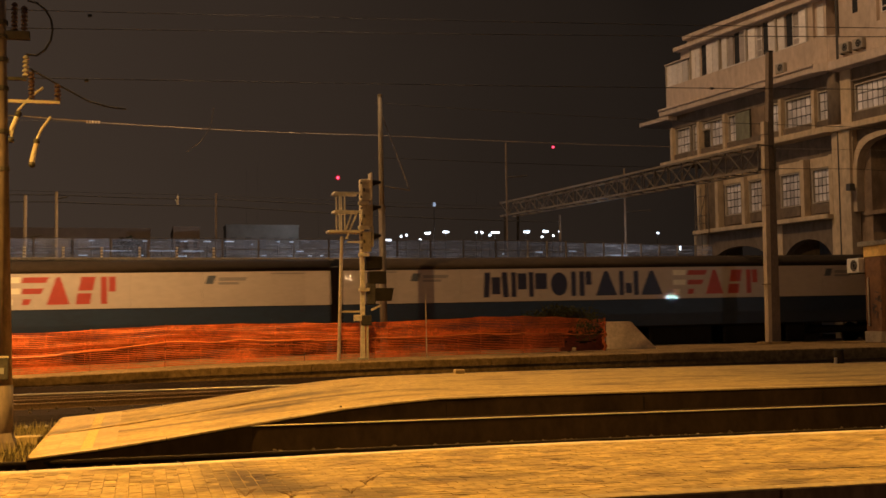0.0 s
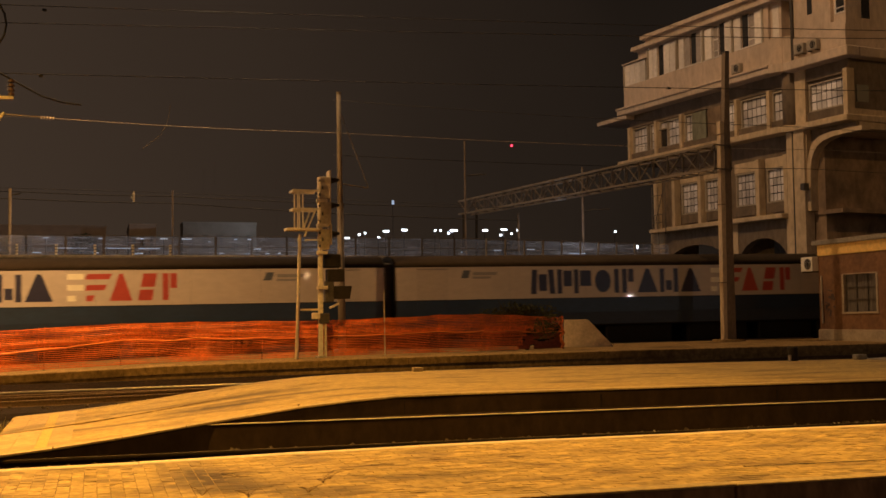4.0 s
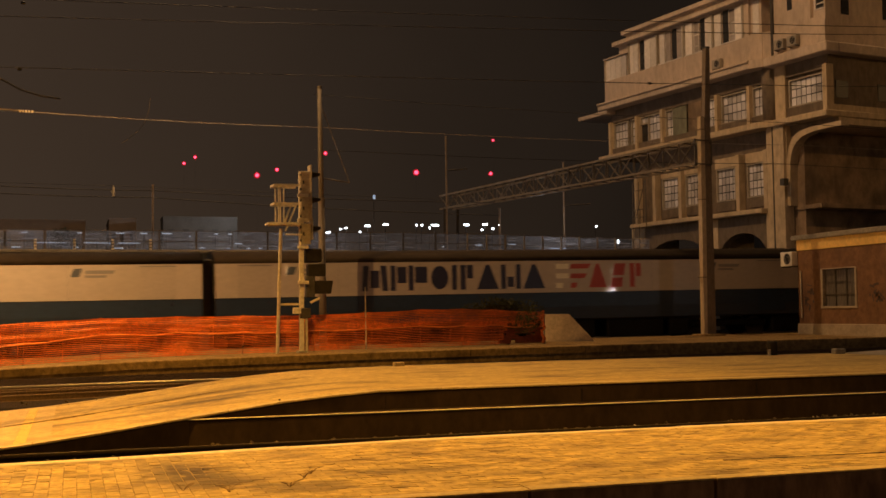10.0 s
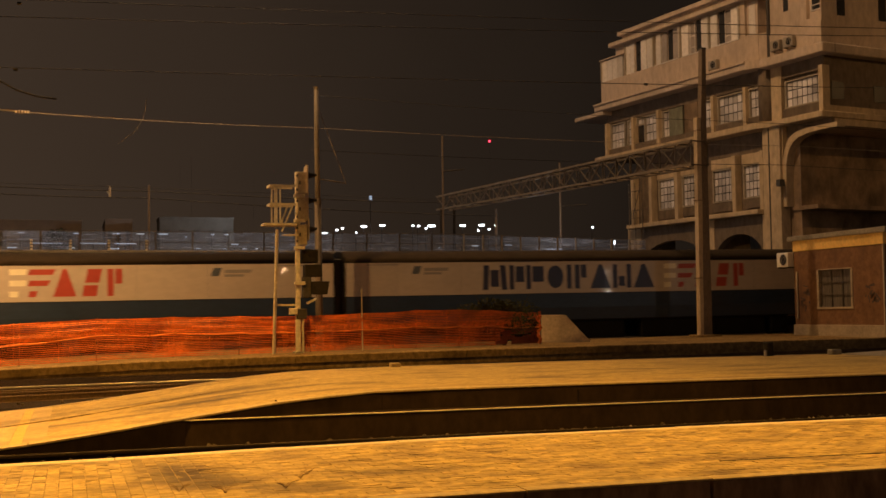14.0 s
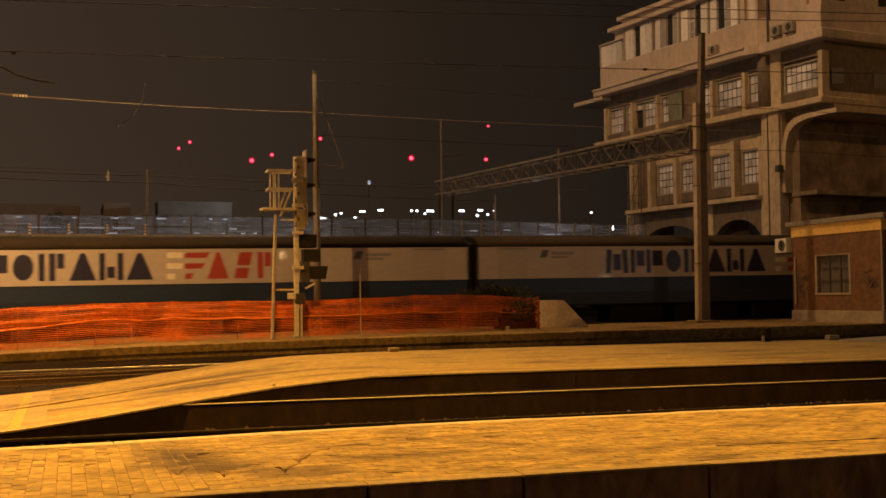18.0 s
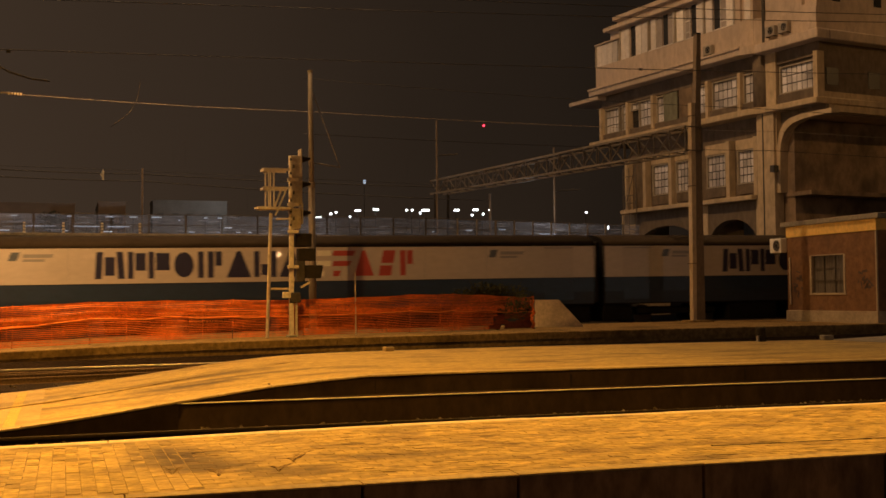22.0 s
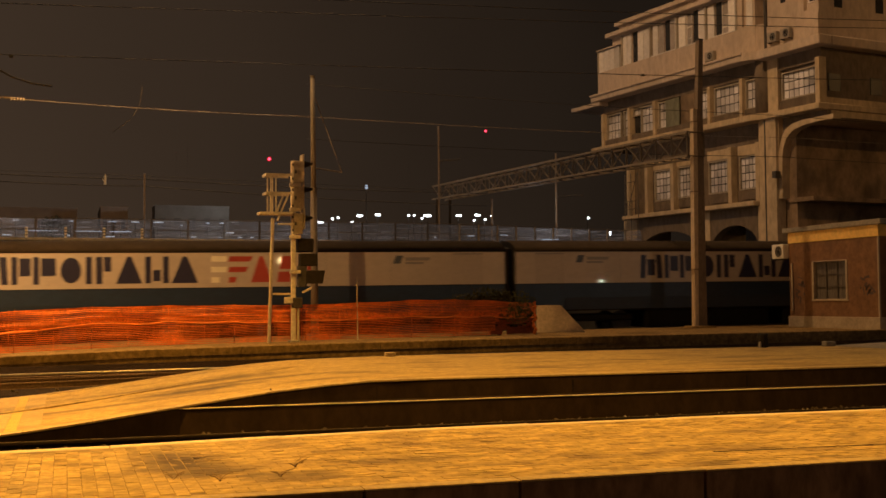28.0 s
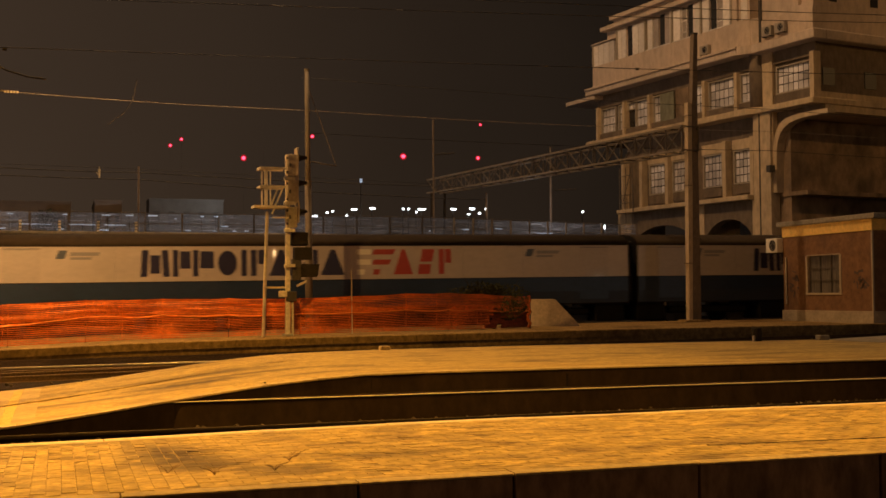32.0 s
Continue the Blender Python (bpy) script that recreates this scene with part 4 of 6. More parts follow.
    # maintenance cage
    cage = part("cage_floor", bbox(sx(458), sx(516), y - 0.3, y + 0.35, sz(373), sz(369)), M_SIGNAL, t)
    for p in (303.5, 336):
        for dy in (-0.3, 0.35):
            part("cage_rail", bbox(sx(468), sx(514), y + dy - 0.02, y + dy + 0.02, sz(p + 2), sz(p - 2)), M_SIGNAL, cage)
        part("cage_rail", bbox(sx(468), sx(470), y - 0.3, y + 0.35, sz(p + 2), sz(p - 2)), M_SIGNAL, cage)
    for q in (477, 486):
        for dy in (-0.3, 0.35):
            part("cage_post", bbox(sx(q) - 0.022, sx(q) + 0.022, y + dy - 0.02, y + dy + 0.02, sz(373), sz(303)), M_SIGNAL, cage)
    for a, b in (((509, 337), (489, 384)), ((499, 340), (487, 372)), ((490, 390), (518, 390))):
        bm = bmesh.new()
        beam(bm, (sx(a[0]), y - 0.25, sz(a[1])), (sx(b[0]), y - 0.25, sz(b[1])), 0.06, 0.05)
        part("brace", bm, M_SIGNAL, cage)
    return t


make_signal()


def make_pole():
    t = thing("catenary_mast", "slender pale steel catenary mast beside the back line", "catenary mast")
    x, y = 8.90, 43.0
    bm = bmesh.new()
    rod(bm, (x, y, 0.6), (x - 0.04, y, 6.2), 0.15, 0.125, 12)
    rod(bm, (x - 0.04, y, 6.2), (x - 0.08, y, 10.5), 0.105, 0.085, 12)
    part("shaft", bm, M_POLE, t, smooth=True)
    part("collar", rods([((x - 0.04, y, 6.1), (x - 0.04, y, 6.3))], 0.14, 12), M_POLE, t)
    part("cap", rods([((x - 0.08, y, 10.48), (x - 0.08, y, 10.56))], 0.1, 12), M_POLE, t)
    part("bracket_arm", rods([((x, y, 7.05), (x + 1.15, y + 0.4, 6.95))], 0.025), M_POLE, t)
    part("stay", rods([((x - 0.05, y, 9.9), (x + 1.15, y + 0.4, 6.95))], 0.018), M_POLE, t)
    part("foot", bbox(x - 0.3, x + 0.3, y - 0.3, y + 0.3, 0.5, 0.78, 0.03), M_CONCRETE, t)
    return t


make_pole()


def make_gantry():
    t = thing("signal_gantry", "long lattice steel gantry beam carried by a tall mast", "gantry")
    x, y = 24.35, 42.05
    z0 = lerp(THIRD_TOP, x)
    def column(rows_):
        """A square column through (height, left edge, right edge), leaning a little."""
        return loft([[(a, y - 0.14, h), (b, y - 0.14, h), (b, y + 0.14, h), (a, y + 0.14, h)] for h, a, b in rows_])

    m = part("mast", column([(z0, 24.62, 25.01), (6.3, 24.70, 24.98), (9.6, 24.72, 24.97), (12.74, 24.85, 25.03)]), M_MASTMID, t, "tall slim brown steel mast")
    part("mast_cap", bbox(24.84, 25.04, y - 0.15, y + 0.15, 12.72, 12.78), M_DARKSTEEL, m)
    s = part("side_post", column([(z0, 24.46, 24.61), (6.3, 24.49, 24.69), (9.85, 24.53, 24.70)]), M_POSTCREAM, t, "shorter pale post bolted to the mast")
    for zz, a, b in ((3.2, 24.4, 24.98), (6.4, 24.45, 24.98), (9.3, 24.5, 24.98)):
        part("strap", bbox(a - 0.01, b + 0.01, y - 0.15, y + 0.15, zz, zz + 0.03), M_MASTMID, s)
    part("base_block", bbox(24.2, 25.3, y - 0.4, y + 0.4, z0 - 0.1, z0 + 0.1, 0.03), M_EARTH, t)
    a, b = Vector((x + 0.17, y - 0.3, 7.85)), Vector((20.72, 64.4, 7.95))
    run = b - a
    side = Vector((run.y, -run.x, 0)).normalized() * 0.42
    up, up_far = Vector((0, 0, 0.98)), Vector((0, 0, 0.76))

    def lift(f):
        return up.lerp(up_far, f)

    for off, high in ((side, 0), (-side, 0), (side, 1), (-side, 1)):
        bm = bmesh.new()
        beam(bm, a + off + up * high, b + off + up_far * high, 0.09, 0.09)
        part("chord", bm, M_CHORD, t)
    n = 22
    for i in range(n):
        p, q = a + run * (i / n), a + run * ((i + 1) / n)
        for s_ in (side, -side):
            bm = bmesh.new()
            if i % 2:
                beam(bm, p + s_, q + s_ + lift((i + 1) / n), 0.05, 0.05)
            else:
                beam(bm, p + s_ + lift(i / n), q + s_, 0.05, 0.05)
            beam(bm, p + s_, p + s_ + lift(i / n), 0.045, 0.045)
            part("lattice_bar", bm, M_GANTRY, t)
        for high in (lift(i / n), up * 0):
            bm = bmesh.new()
            beam(bm, p - side + high, p + side + high, 0.045, 0.045)
            part("cross_bar", bm, M_GANTRY, t)
    # the far leg
    for s_ in (side, -side):
        bm = bmesh.new()
        beam(bm, b + s_ - run.normalized() * 0.6, (b.x + s_.x, b.y + s_.y - 0.6, 0.3), 0.12, 0.12)
        part("leg", bm, M_BLACK, t)
    return t


make_gantry()


def make_wedge():
    z = 0.7
    bm = bmesh.new()
    front = [(16.85, 40.9, z), (18.6, 39.7, z), (17.75, 40.25, 1.79), (16.85, 40.9, 1.79)]
    back = [(17.25, 41.9, z), (19.0, 40.7, z), (18.15, 41.25, 1.79), (17.25, 41.9, 1.79)]
    f = [bm.verts.new(p) for p in front]
    k = [bm.verts.new(p) for p in back]
    bm.faces.new(f)
    bm.faces.new(k[::-1])
    for i in range(4):
        j = (i + 1) % 4
        bm.faces.new((f[j], f[i], k[i], k[j]))
    bmesh.ops.recalc_face_normals(bm, faces=bm.faces[:])
    bmesh.ops.bevel(bm, geom=bm.edges[:], offset=0.03, segments=2, affect="EDGES")
    return solid("concrete_block", bm, M_WEDGE, "pale concrete block with one slanted end behind the netting", "concrete block")


make_wedge()


def leaf_cloud(bm, centre, radii, count, size, rng):
    for _ in range(count):
        d = Vector((rng.gauss(0, 1), rng.gauss(0, 1), rng.gauss(0, 1))).normalized() * (rng.random() ** 0.45)
        lump = 0.75 + 0.5 * noise.noise(Vector(centre) * 0.7 + d * 1.7)
        p = Vector(centre) + Vector((d.x * radii[0], d.y * radii[1], d.z * radii[2])) * lump
        a = Vector((rng.gauss(0, 1), rng.gauss(0, 1), rng.gauss(0, 0.6))).normalized() * size * rng.uniform(0.6, 1.3)
        b = a.cross(Vector((rng.gauss(0, 1), rng.gauss(0, 1), rng.gauss(0, 1)))).normalized() * size * 0.45
        bm.faces.new([bm.verts.new(q) for q in (p - a, p + b, p + a, p - b)])


def make_bush():
    rng = random.Random(5)
    x, y, z = 14.8, 39.0, 0.74
    t = thing("bush", "dark straggling bush growing behind the netting", "bush")
    bm = bmesh.new()
    for i in range(9):
        rod(bm, (x, y, z - 0.05), (x + rng.uniform(-1.2, 1.2), y + rng.uniform(-0.4, 0.4), z + rng.uniform(1.0, 1.9)), 0.025, 0.008, 5)
    part("stems", bm, M_BARK, t)
    bm = bmesh.new()
    leaf_cloud(bm, (x - 0.3, y + 0.2, z + 1.2), (1.9, 0.4, 0.6), 3400, 0.045, rng)
    leaf_cloud(bm, (x + 0.3, y - 0.05, z + 0.7), (0.8, 0.25, 0.5), 900, 0.05, rng)
    leaf_cloud(bm, (x + 0.5, y - 0.75, z + 0.85), (0.9, 0.22, 0.7), 520, 0.05, rng)
    leaf_cloud(bm, (x + 0.05, y + 0.1, z + 1.42), (1.5, 0.35, 0.36), 620, 0.045, rng)
    part("leaves", bm, M_BUSHLEAF, t)
    return t


make_bush()


def make_hut():
    """Trackside hut: its window wall looks along the line."""
    x0, x1, y0, y1, z0 = 28.7, 33.6, 35.9, 41.5, 0.82
    t = thing("trackside_hut", "small flat-roofed brown hut with ochre band and one window", "hut")
    w0, w1, v0, v1 = 37.78, 39.86, 1.96, 3.46
    th = 0.25
    for a, b, c, d in ((y0, w0, z0, 4.28), (w1, y1, z0, 4.28), (w0, w1, z0, v0), (w0, w1, v1, 4.28)):
        part("window_wall", bbox(x0, x0 + th, a, b, c, d), M_HUT, t)
    part("side_wall", bbox(x0 + th, x1, y0, y0 + th, z0, 4.28), M_HUT, t)
    part("side_wall", bbox(x0 + th, x1, y1 - th, y1, z0, 4.28), M_HUT, t)
    part("rear_wall", bbox(x1 - th, x1, y0 + th, y1 - th, z0, 4.28), M_HUT, t)
    part("band", bbox(x0 - 0.03, x1 + 0.03, y0 - 0.03, y1 + 0.03, 4.28, 4.72, 0.01), M_HUTBAND, t, "ochre yellow painted band")
    part("roof_slab", bbox(x0 - 0.12, x1 + 0.3, y0 - 0.25, y1 + 0.3, 4.72, 4.92, 0.02), M_CONCRETE, t, "thin overhanging concrete roof")
    part("plinth", bbox(x0 - 0.06, x1 + 0.06, y0 - 0.06, y1 + 0.06, z0 - 0.15, 1.26, 0.015), M_HUTTRIM, t, "cream plinth")
    part("corner_trim", bbox(x0 - 0.015, x0 + 0.05, y0 - 0.015, y0 + 0.06, 1.26, 4.28), M_HUTTRIM, t, "thin pale corner strip")
    part("downpipe", rods([((x0 - 0.05, 41.24, 1.5), (x0 - 0.05, 41.26, 3.45))], 0.035, 8), M_CERAMIC, t, "white pipe")
    win = part("window", bbox(x0 + 0.12, x0 + 0.14, w0, w1, v0, v1), M_HUTPANE, t)
    for a, b, c, d in ((w0 - 0.07, w0 + 0.04, v0, v1), (w1 - 0.04, w1 + 0.09, v0, v1), (w0, w1, v1 - 0.02, v1 + 0.025), (w0 - 0.1, w1 + 0.12, v0 - 0.08, v0)):
        part("frame", bbox(x0 - 0.035, x0 + 0.1, a, b, c, d, 0.008), M_HUTTRIM, win)
    for i in range(1, 3):
        yy = w0 + (w1 - w0) * i / 3
        part("glazing_bar", bbox(x0 + 0.07, x0 + 0.12, yy - 0.03, yy + 0.03, v0, v1), M_GANTRY, win)
    for i in range(1, 3):
        zz = v0 + (v1 - v0) * i / 3
        part("glazing_bar", bbox(x0 + 0.07, x0 + 0.12, w0, w1, zz - 0.025, zz + 0.025), M_GANTRY, win)
    rng = random.Random(9)
    for cy in (36.7, 40.85):
        for i in range(14):
            yy, zz = cy + rng.uniform(-0.35, 0.35), 2.35 + rng.uniform(-0.4, 0.5)
            bm = bmesh.new()
            beam(bm, (x0 - 0.002, yy, zz), (x0 - 0.002, yy + rng.uniform(-0.3, 0.3), zz + rng.uniform(-0.3, 0.3)), 0.006, rng.uniform(0.05, 0.12))
            part("spray_stroke", bm, M_GRAFFITI, t)
    return t


make_hut()


def air_conditioner(m, label, paint=None):
    """Outdoor unit: its fan looks along -x of its own space; the origin is at its base."""
    t = thing("air_conditioner", label, "air conditioner", m, "air conditioners")
    part("casing", bbox(-0.14, 0.16, -0.4, 0.4, 0, 0.6, 0.02), paint or M_AC, t)
    bm = bmesh.new()
    rod(bm, (-0.15, -0.1, 0.3), (-0.135, -0.1, 0.3), 0.23, n=20)
    fan = part("fan_opening", bm, M_DARKPANE, t)
    for r in (0.1, 0.17, 0.23):
        ring = bmesh.new()
        bmesh.ops.create_circle(ring, segments=20, radius=r)
        pts = [v.co.copy() for v in ring.verts]
        ring.free()
        part("guard_ring", tube([(-0.155, -0.1 + p.x, 0.3 + p.y) for p in pts + pts[:1]], 0.008, 4), M_AC, fan)
    for s in (-0.3, 0.3):
        part("bracket", bbox(-0.14, 0.3, s - 0.02, s + 0.02, -0.05, 0), M_DARKSTEEL, t)
    return t


air_conditioner(pose(28.55, 41.92, 3.66), "white air-conditioner box on the hut's corner", M_ACWHITE)


def trackside_small():
    bm = bmesh.new()
    rod(bm, (18.95, 28.75, 0.56), (18.95, 28.75, 0.93), 0.15, 0.135, 14)
    rod(bm, (18.95, 28.75, 0.93), (18.95, 28.75, 0.97), 0.16, 0.12, 14)
    t = thing("bollard", "short black iron bollard on the platform's far edge", "bollard")
    part("body", bm, M_BLACK, t)
    part("white_plate", bbox(18.74, 18.80, 28.6, 28.66, 0.56, 0.74), M_AC, t, "small white plate")
    solid("stone_block", bbox(7.64, 7.9, 28.14, 28.36, 0.56, 0.68, 0.025), M_COPING, "small pale stone block lying on the platform", "stone block")
    solid("pipe_end", bbox(20.9, 21.25, 28.5, 28.75, 0.56, 0.72, 0.03), M_CONCRETE, "short grey pipe end lying on the platform", "pipe")
    bm = loft([[(21.3, 28.9, 0.55), (21.3, 26.5, 0.55), (21.3, 26.5, 0.576), (21.3, 28.9, 0.576)], [(26, 28.9, 0.55), (26, 26.2, 0.55), (26, 26.2, 0.74), (26, 28.9, 0.74)], [(40, 28.9, 0.55), (40, 26, 0.55), (40, 26, 0.80), (40, 28.9, 0.80)]])
    solid("asphalt_hump", bm, M_CONCRETE, "grey asphalt hump rising along the platform", "asphalt", "structure")


trackside_small()


def make_left_mast():
    x, y = -2.27, 21.0
    t = thing("catenary_mast", "tall brown steel catenary mast with plate, standing in dry grass", "catenary mast")
    bm = bmesh.new()
    rod(bm, (x + 0.03, y, -0.2), (x + 0.03, y, 0.9), 0.165, 0.15, 14)
    rod(bm, (x + 0.03, y, 0.9), (x - 0.17, y, 10.5), 0.14, 0.09, 14)
    part("shaft", bm, M_MASTBROWN, t, smooth=True)
    part("foot", loft([[(x - r, y - r, zz), (x + r, y - r, zz), (x + r, y + r, zz), (x - r, y + r, zz)] for r, zz in ((0.24, -0.25), (0.22, -0.05), (0.17, 0.1))]), M_MASTBROWN, t)
    pl = part("plate", bbox(x - 0.28, x + 0.12, y - 0.19, y - 0.17, 1.0, 1.38, 0.008), M_DARKSTEEL, t, "dark enamel plate")
    part("plate_rim", bbox(x - 0.28, x + 0.12, y - 0.2, y - 0.165, 1.37, 1.40), M_CERAMIC, pl)
    for i in range(3):
        part("plate_bar", bbox(x - 0.24 + 0.11 * i, x - 0.17 + 0.11 * i, y - 0.193, y - 0.189, 1.1, 1.2), M_GREYFILM, pl)
    for zz in (4.55, 5.2, 5.95, 6.45, 6.85, 7.1):
        part("band", rods([((x + 0.05 - 0.021 * zz, y, zz), (x + 0.05 - 0.021 * zz, y, zz + 0.07))], 0.14, 14), M_DARKSTEEL, t)
    # arms with insulators
    part("arm", bbox(x, x + 0.9, y - 0.03, y + 0.03, 5.75, 5.80), M_CERAMIC, t, "pale square arm")
    part("arm", bbox(x, x + 0.35, y - 0.04, y + 0.04, 6.14, 6.19), M_DARKSTEEL, t)
    part("arm", bbox(x - 0.1, x + 0.4, y - 0.06, y + 0.06, 6.85, 7.0, 0.01), M_DARKSTEEL, t)
    for ax, z0, z1, m in ((x + 0.33, 6.2, 6.58, M_CERAMIC), (x + 0.43, 5.82, 6.3, M_BROWNCERAMIC), (x + 0.86, 5.8, 6.1, M_BROWNCERAMIC), (x + 0.14, 7.0, 7.5, M_BROWNCERAMIC), (x + 0.3, 6.95, 7.45, M_BROWNCERAMIC)):
        bm = bmesh.new()
        rod(bm, (ax, y, z0), (ax, y, z1), 0.022, n=8)
        k = max(3, round((z1 - z0) / 0.07))
        for i in range(k):
            c = z0 + (z1 - z0) * (i + 0.5) / k
            rod(bm, (ax, y, c - 0.02), (ax, y, c + 0.02), 0.062, 0.045, 12)
        part("insulator", bm, m, t, "ribbed insulator")
    for pts, m, r in (([(x + 0.62, 6.03), (x + 0.42, 5.86), (x + 0.3, 5.72), (x + 0.2, 5.6)], M_CERAMIC, 0.022), ([(x + 0.2, 5.5), (x + 0.12, 5.3), (x + 0.1, 5.15)], M_CERAMIC, 0.045), ([(x + 0.75, 5.52), (x + 0.6, 5.3), (x + 0.52, 5.12)], M_CERAMIC, 0.025), ([(x + 0.52, 5.05), (x + 0.47, 4.85), (x + 0.45, 4.72)], M_CERAMIC, 0.045)):
        p3 = [(a, y, b) for a, b in pts]
        part("switch_lever", tube(p3, r, 10), m, t, "cream switch arm")
    for cx_, cz in ((x + 0.1, 5.1), (x + 0.45, 4.68), (x + 0.22, 5.55), (x + 0.52, 5.08)):
        bm = bmesh.new()
        bmesh.ops.create_icosphere(bm, subdivisions=2, radius=0.06, matrix=Matrix.Translation((cx_, y, cz)))
        part("end_fitting", bm, M_DARKSTEEL, t)
    arc = [(x + 0.35 + 0.42 * math.sin(a), y, 7.05 + 0.5 * math.cos(a)) for a in [i * math.pi / 8 for i in range(0, 8)]] + [(x + 0.33, y, 6.6)]
    part("jumper_cable", tube(arc, 0.02), M_DARKWIRE, t)
    arc = [(x + 0.4, y, 6.35), (x + 0.7, y + 0.1, 6.2), (x + 1.0, y + 0.2, 6.05), (x + 1.35, y + 0.3, 5.88), (x + 1.7, y + 0.4, 5.80), (x + 2.0, y + 0.5, 5.79)]
    part("jumper_cable", tube(arc, 0.018), M_DARKWIRE, t)
    return t


make_left_mast()


def make_grass():
    rng = random.Random(3)
    bm = bmesh.new()
    for _ in range(2600):
        x, y = rng.uniform(-4.5, -1.45), rng.uniform(18.4, 24.8)
        if x > -1.7 and rng.random() < 0.6:
            continue
        h = rng.uniform(0.06, 0.24) * (1.3 if rng.random() < 0.15 else 1)
        a = rng.uniform(0, 6.28)
        dx, dy = math.cos(a) * 0.012, math.sin(a) * 0.012
        lx, ly = rng.uniform(-0.08, 0.08), rng.uniform(-0.08, 0.08)
        z = -0.19
        bm.faces.new([bm.verts.new(p) for p in ((x - dx, y - dy, z), (x + dx, y + dy, z), (x + lx, y + ly, z + h))])
    solid("grass_patch", bm, M_GRASS, "dry yellowish grass at the foot of the mast", "grass", "stuff")
    solid("kerb", bbox(-12, -1.7, 21.75, 21.95, -0.25, -0.04, 0.02), M_COPING, "pale concrete kerb in the grass", "kerb", "structure")


make_grass()


def make_stones():
    """Loose ballast that catches the lamp light."""
    rng = random.Random(8)
    base = bmesh.new()
    bmesh.ops.create_icosphere(base, subdivisions=1, radius=1)
    vs = [v.co.copy() for v in base.verts]
    fs = [[v.index for v in f.verts] for f in base.faces]
    base.free()
    verts, faces = [], []
    for x0, x1, y0, y1, count, zf in ((-4, 16, 14.4, 19.0, 2600, 0), (-6, 3, 27.6, 34.6, 120, 1), (-5, -1.5, 19, 25, 160, 0)):
        for _ in range(count):
            x, y = rng.uniform(x0, x1), rng.uniform(y0, y1)
            if y < 29 and zf and x > lerp([(25, -1.7), (27, 3.4), (28.5, 7.4)], y) - 0.1:
                continue
            r = rng.uniform(0.02, 0.05)
            m = Matrix.Translation((x, y, ground_z(x, y) + r * 0.5)) @ Euler((rng.random() * 6, rng.random() * 6, 0)).to_matrix().to_4x4() @ Matrix.Diagonal((r * rng.uniform(0.8, 1.5), r, r * rng.uniform(0.6, 1), 1))
            k = len(verts)
            verts += [tuple(m @ v) for v in vs]
            faces += [[k + i for i in f] for f in fs]
    me = bpy.data.meshes.new("loose_ballast")
    me.from_pydata(verts, [], faces)
    me.materials.append(M_STONE)
    tagged(new("loose_ballast", me), "loose broken ballast stones between the rails", "ballast", kind="stuff")


make_stones()


def make_litter():
    """Scraps of pale paper and film blown against the platform wall."""
    rng = random.Random(31)
    bm = bmesh.new()
    for _ in range(60):
        x = rng.choice((9.4, 11.3, 12.8, 13.4, 14.1, 15.6, 16.8, 18.2)) + rng.gauss(0, 0.42)
        y, r = 18.82 + rng.uniform(-0.12, 0.12), rng.uniform(0.012, 0.03)
        m = Matrix.Translation((x, y, -0.18 + r * 0.5)) @ Euler((rng.uniform(-0.7, 0.7), rng.uniform(-0.7, 0.7), rng.random() * 6)).to_matrix().to_4x4()
        bmesh.ops.create_cube(bm, size=1, matrix=m @ Matrix.Diagonal((r * 2.2, r * 1.5, 0.006, 1)))
    for _ in range(26):
        x, r = rng.uniform(-2.4, -0.3), rng.uniform(0.02, 0.045)
        y = 25.5 + 0.33 * (x + 1.6) + rng.uniform(0.0, 0.25)
        bmesh.ops.create_icosphere(bm, subdivisions=1, radius=r, matrix=Matrix.Translation((x, y, -0.19 + r * 0.5)))
    solid("litter", bm, M_AC, "pale scraps of litter along the foot of the platform wall", "litter", "stuff")


make_litter()

# ---- the old railway building ----
B_AT = Matrix.Translation((40.948, 56.0, 0.0)) @ Matrix.Rotation(math.radians(98.99), 4, "Z")


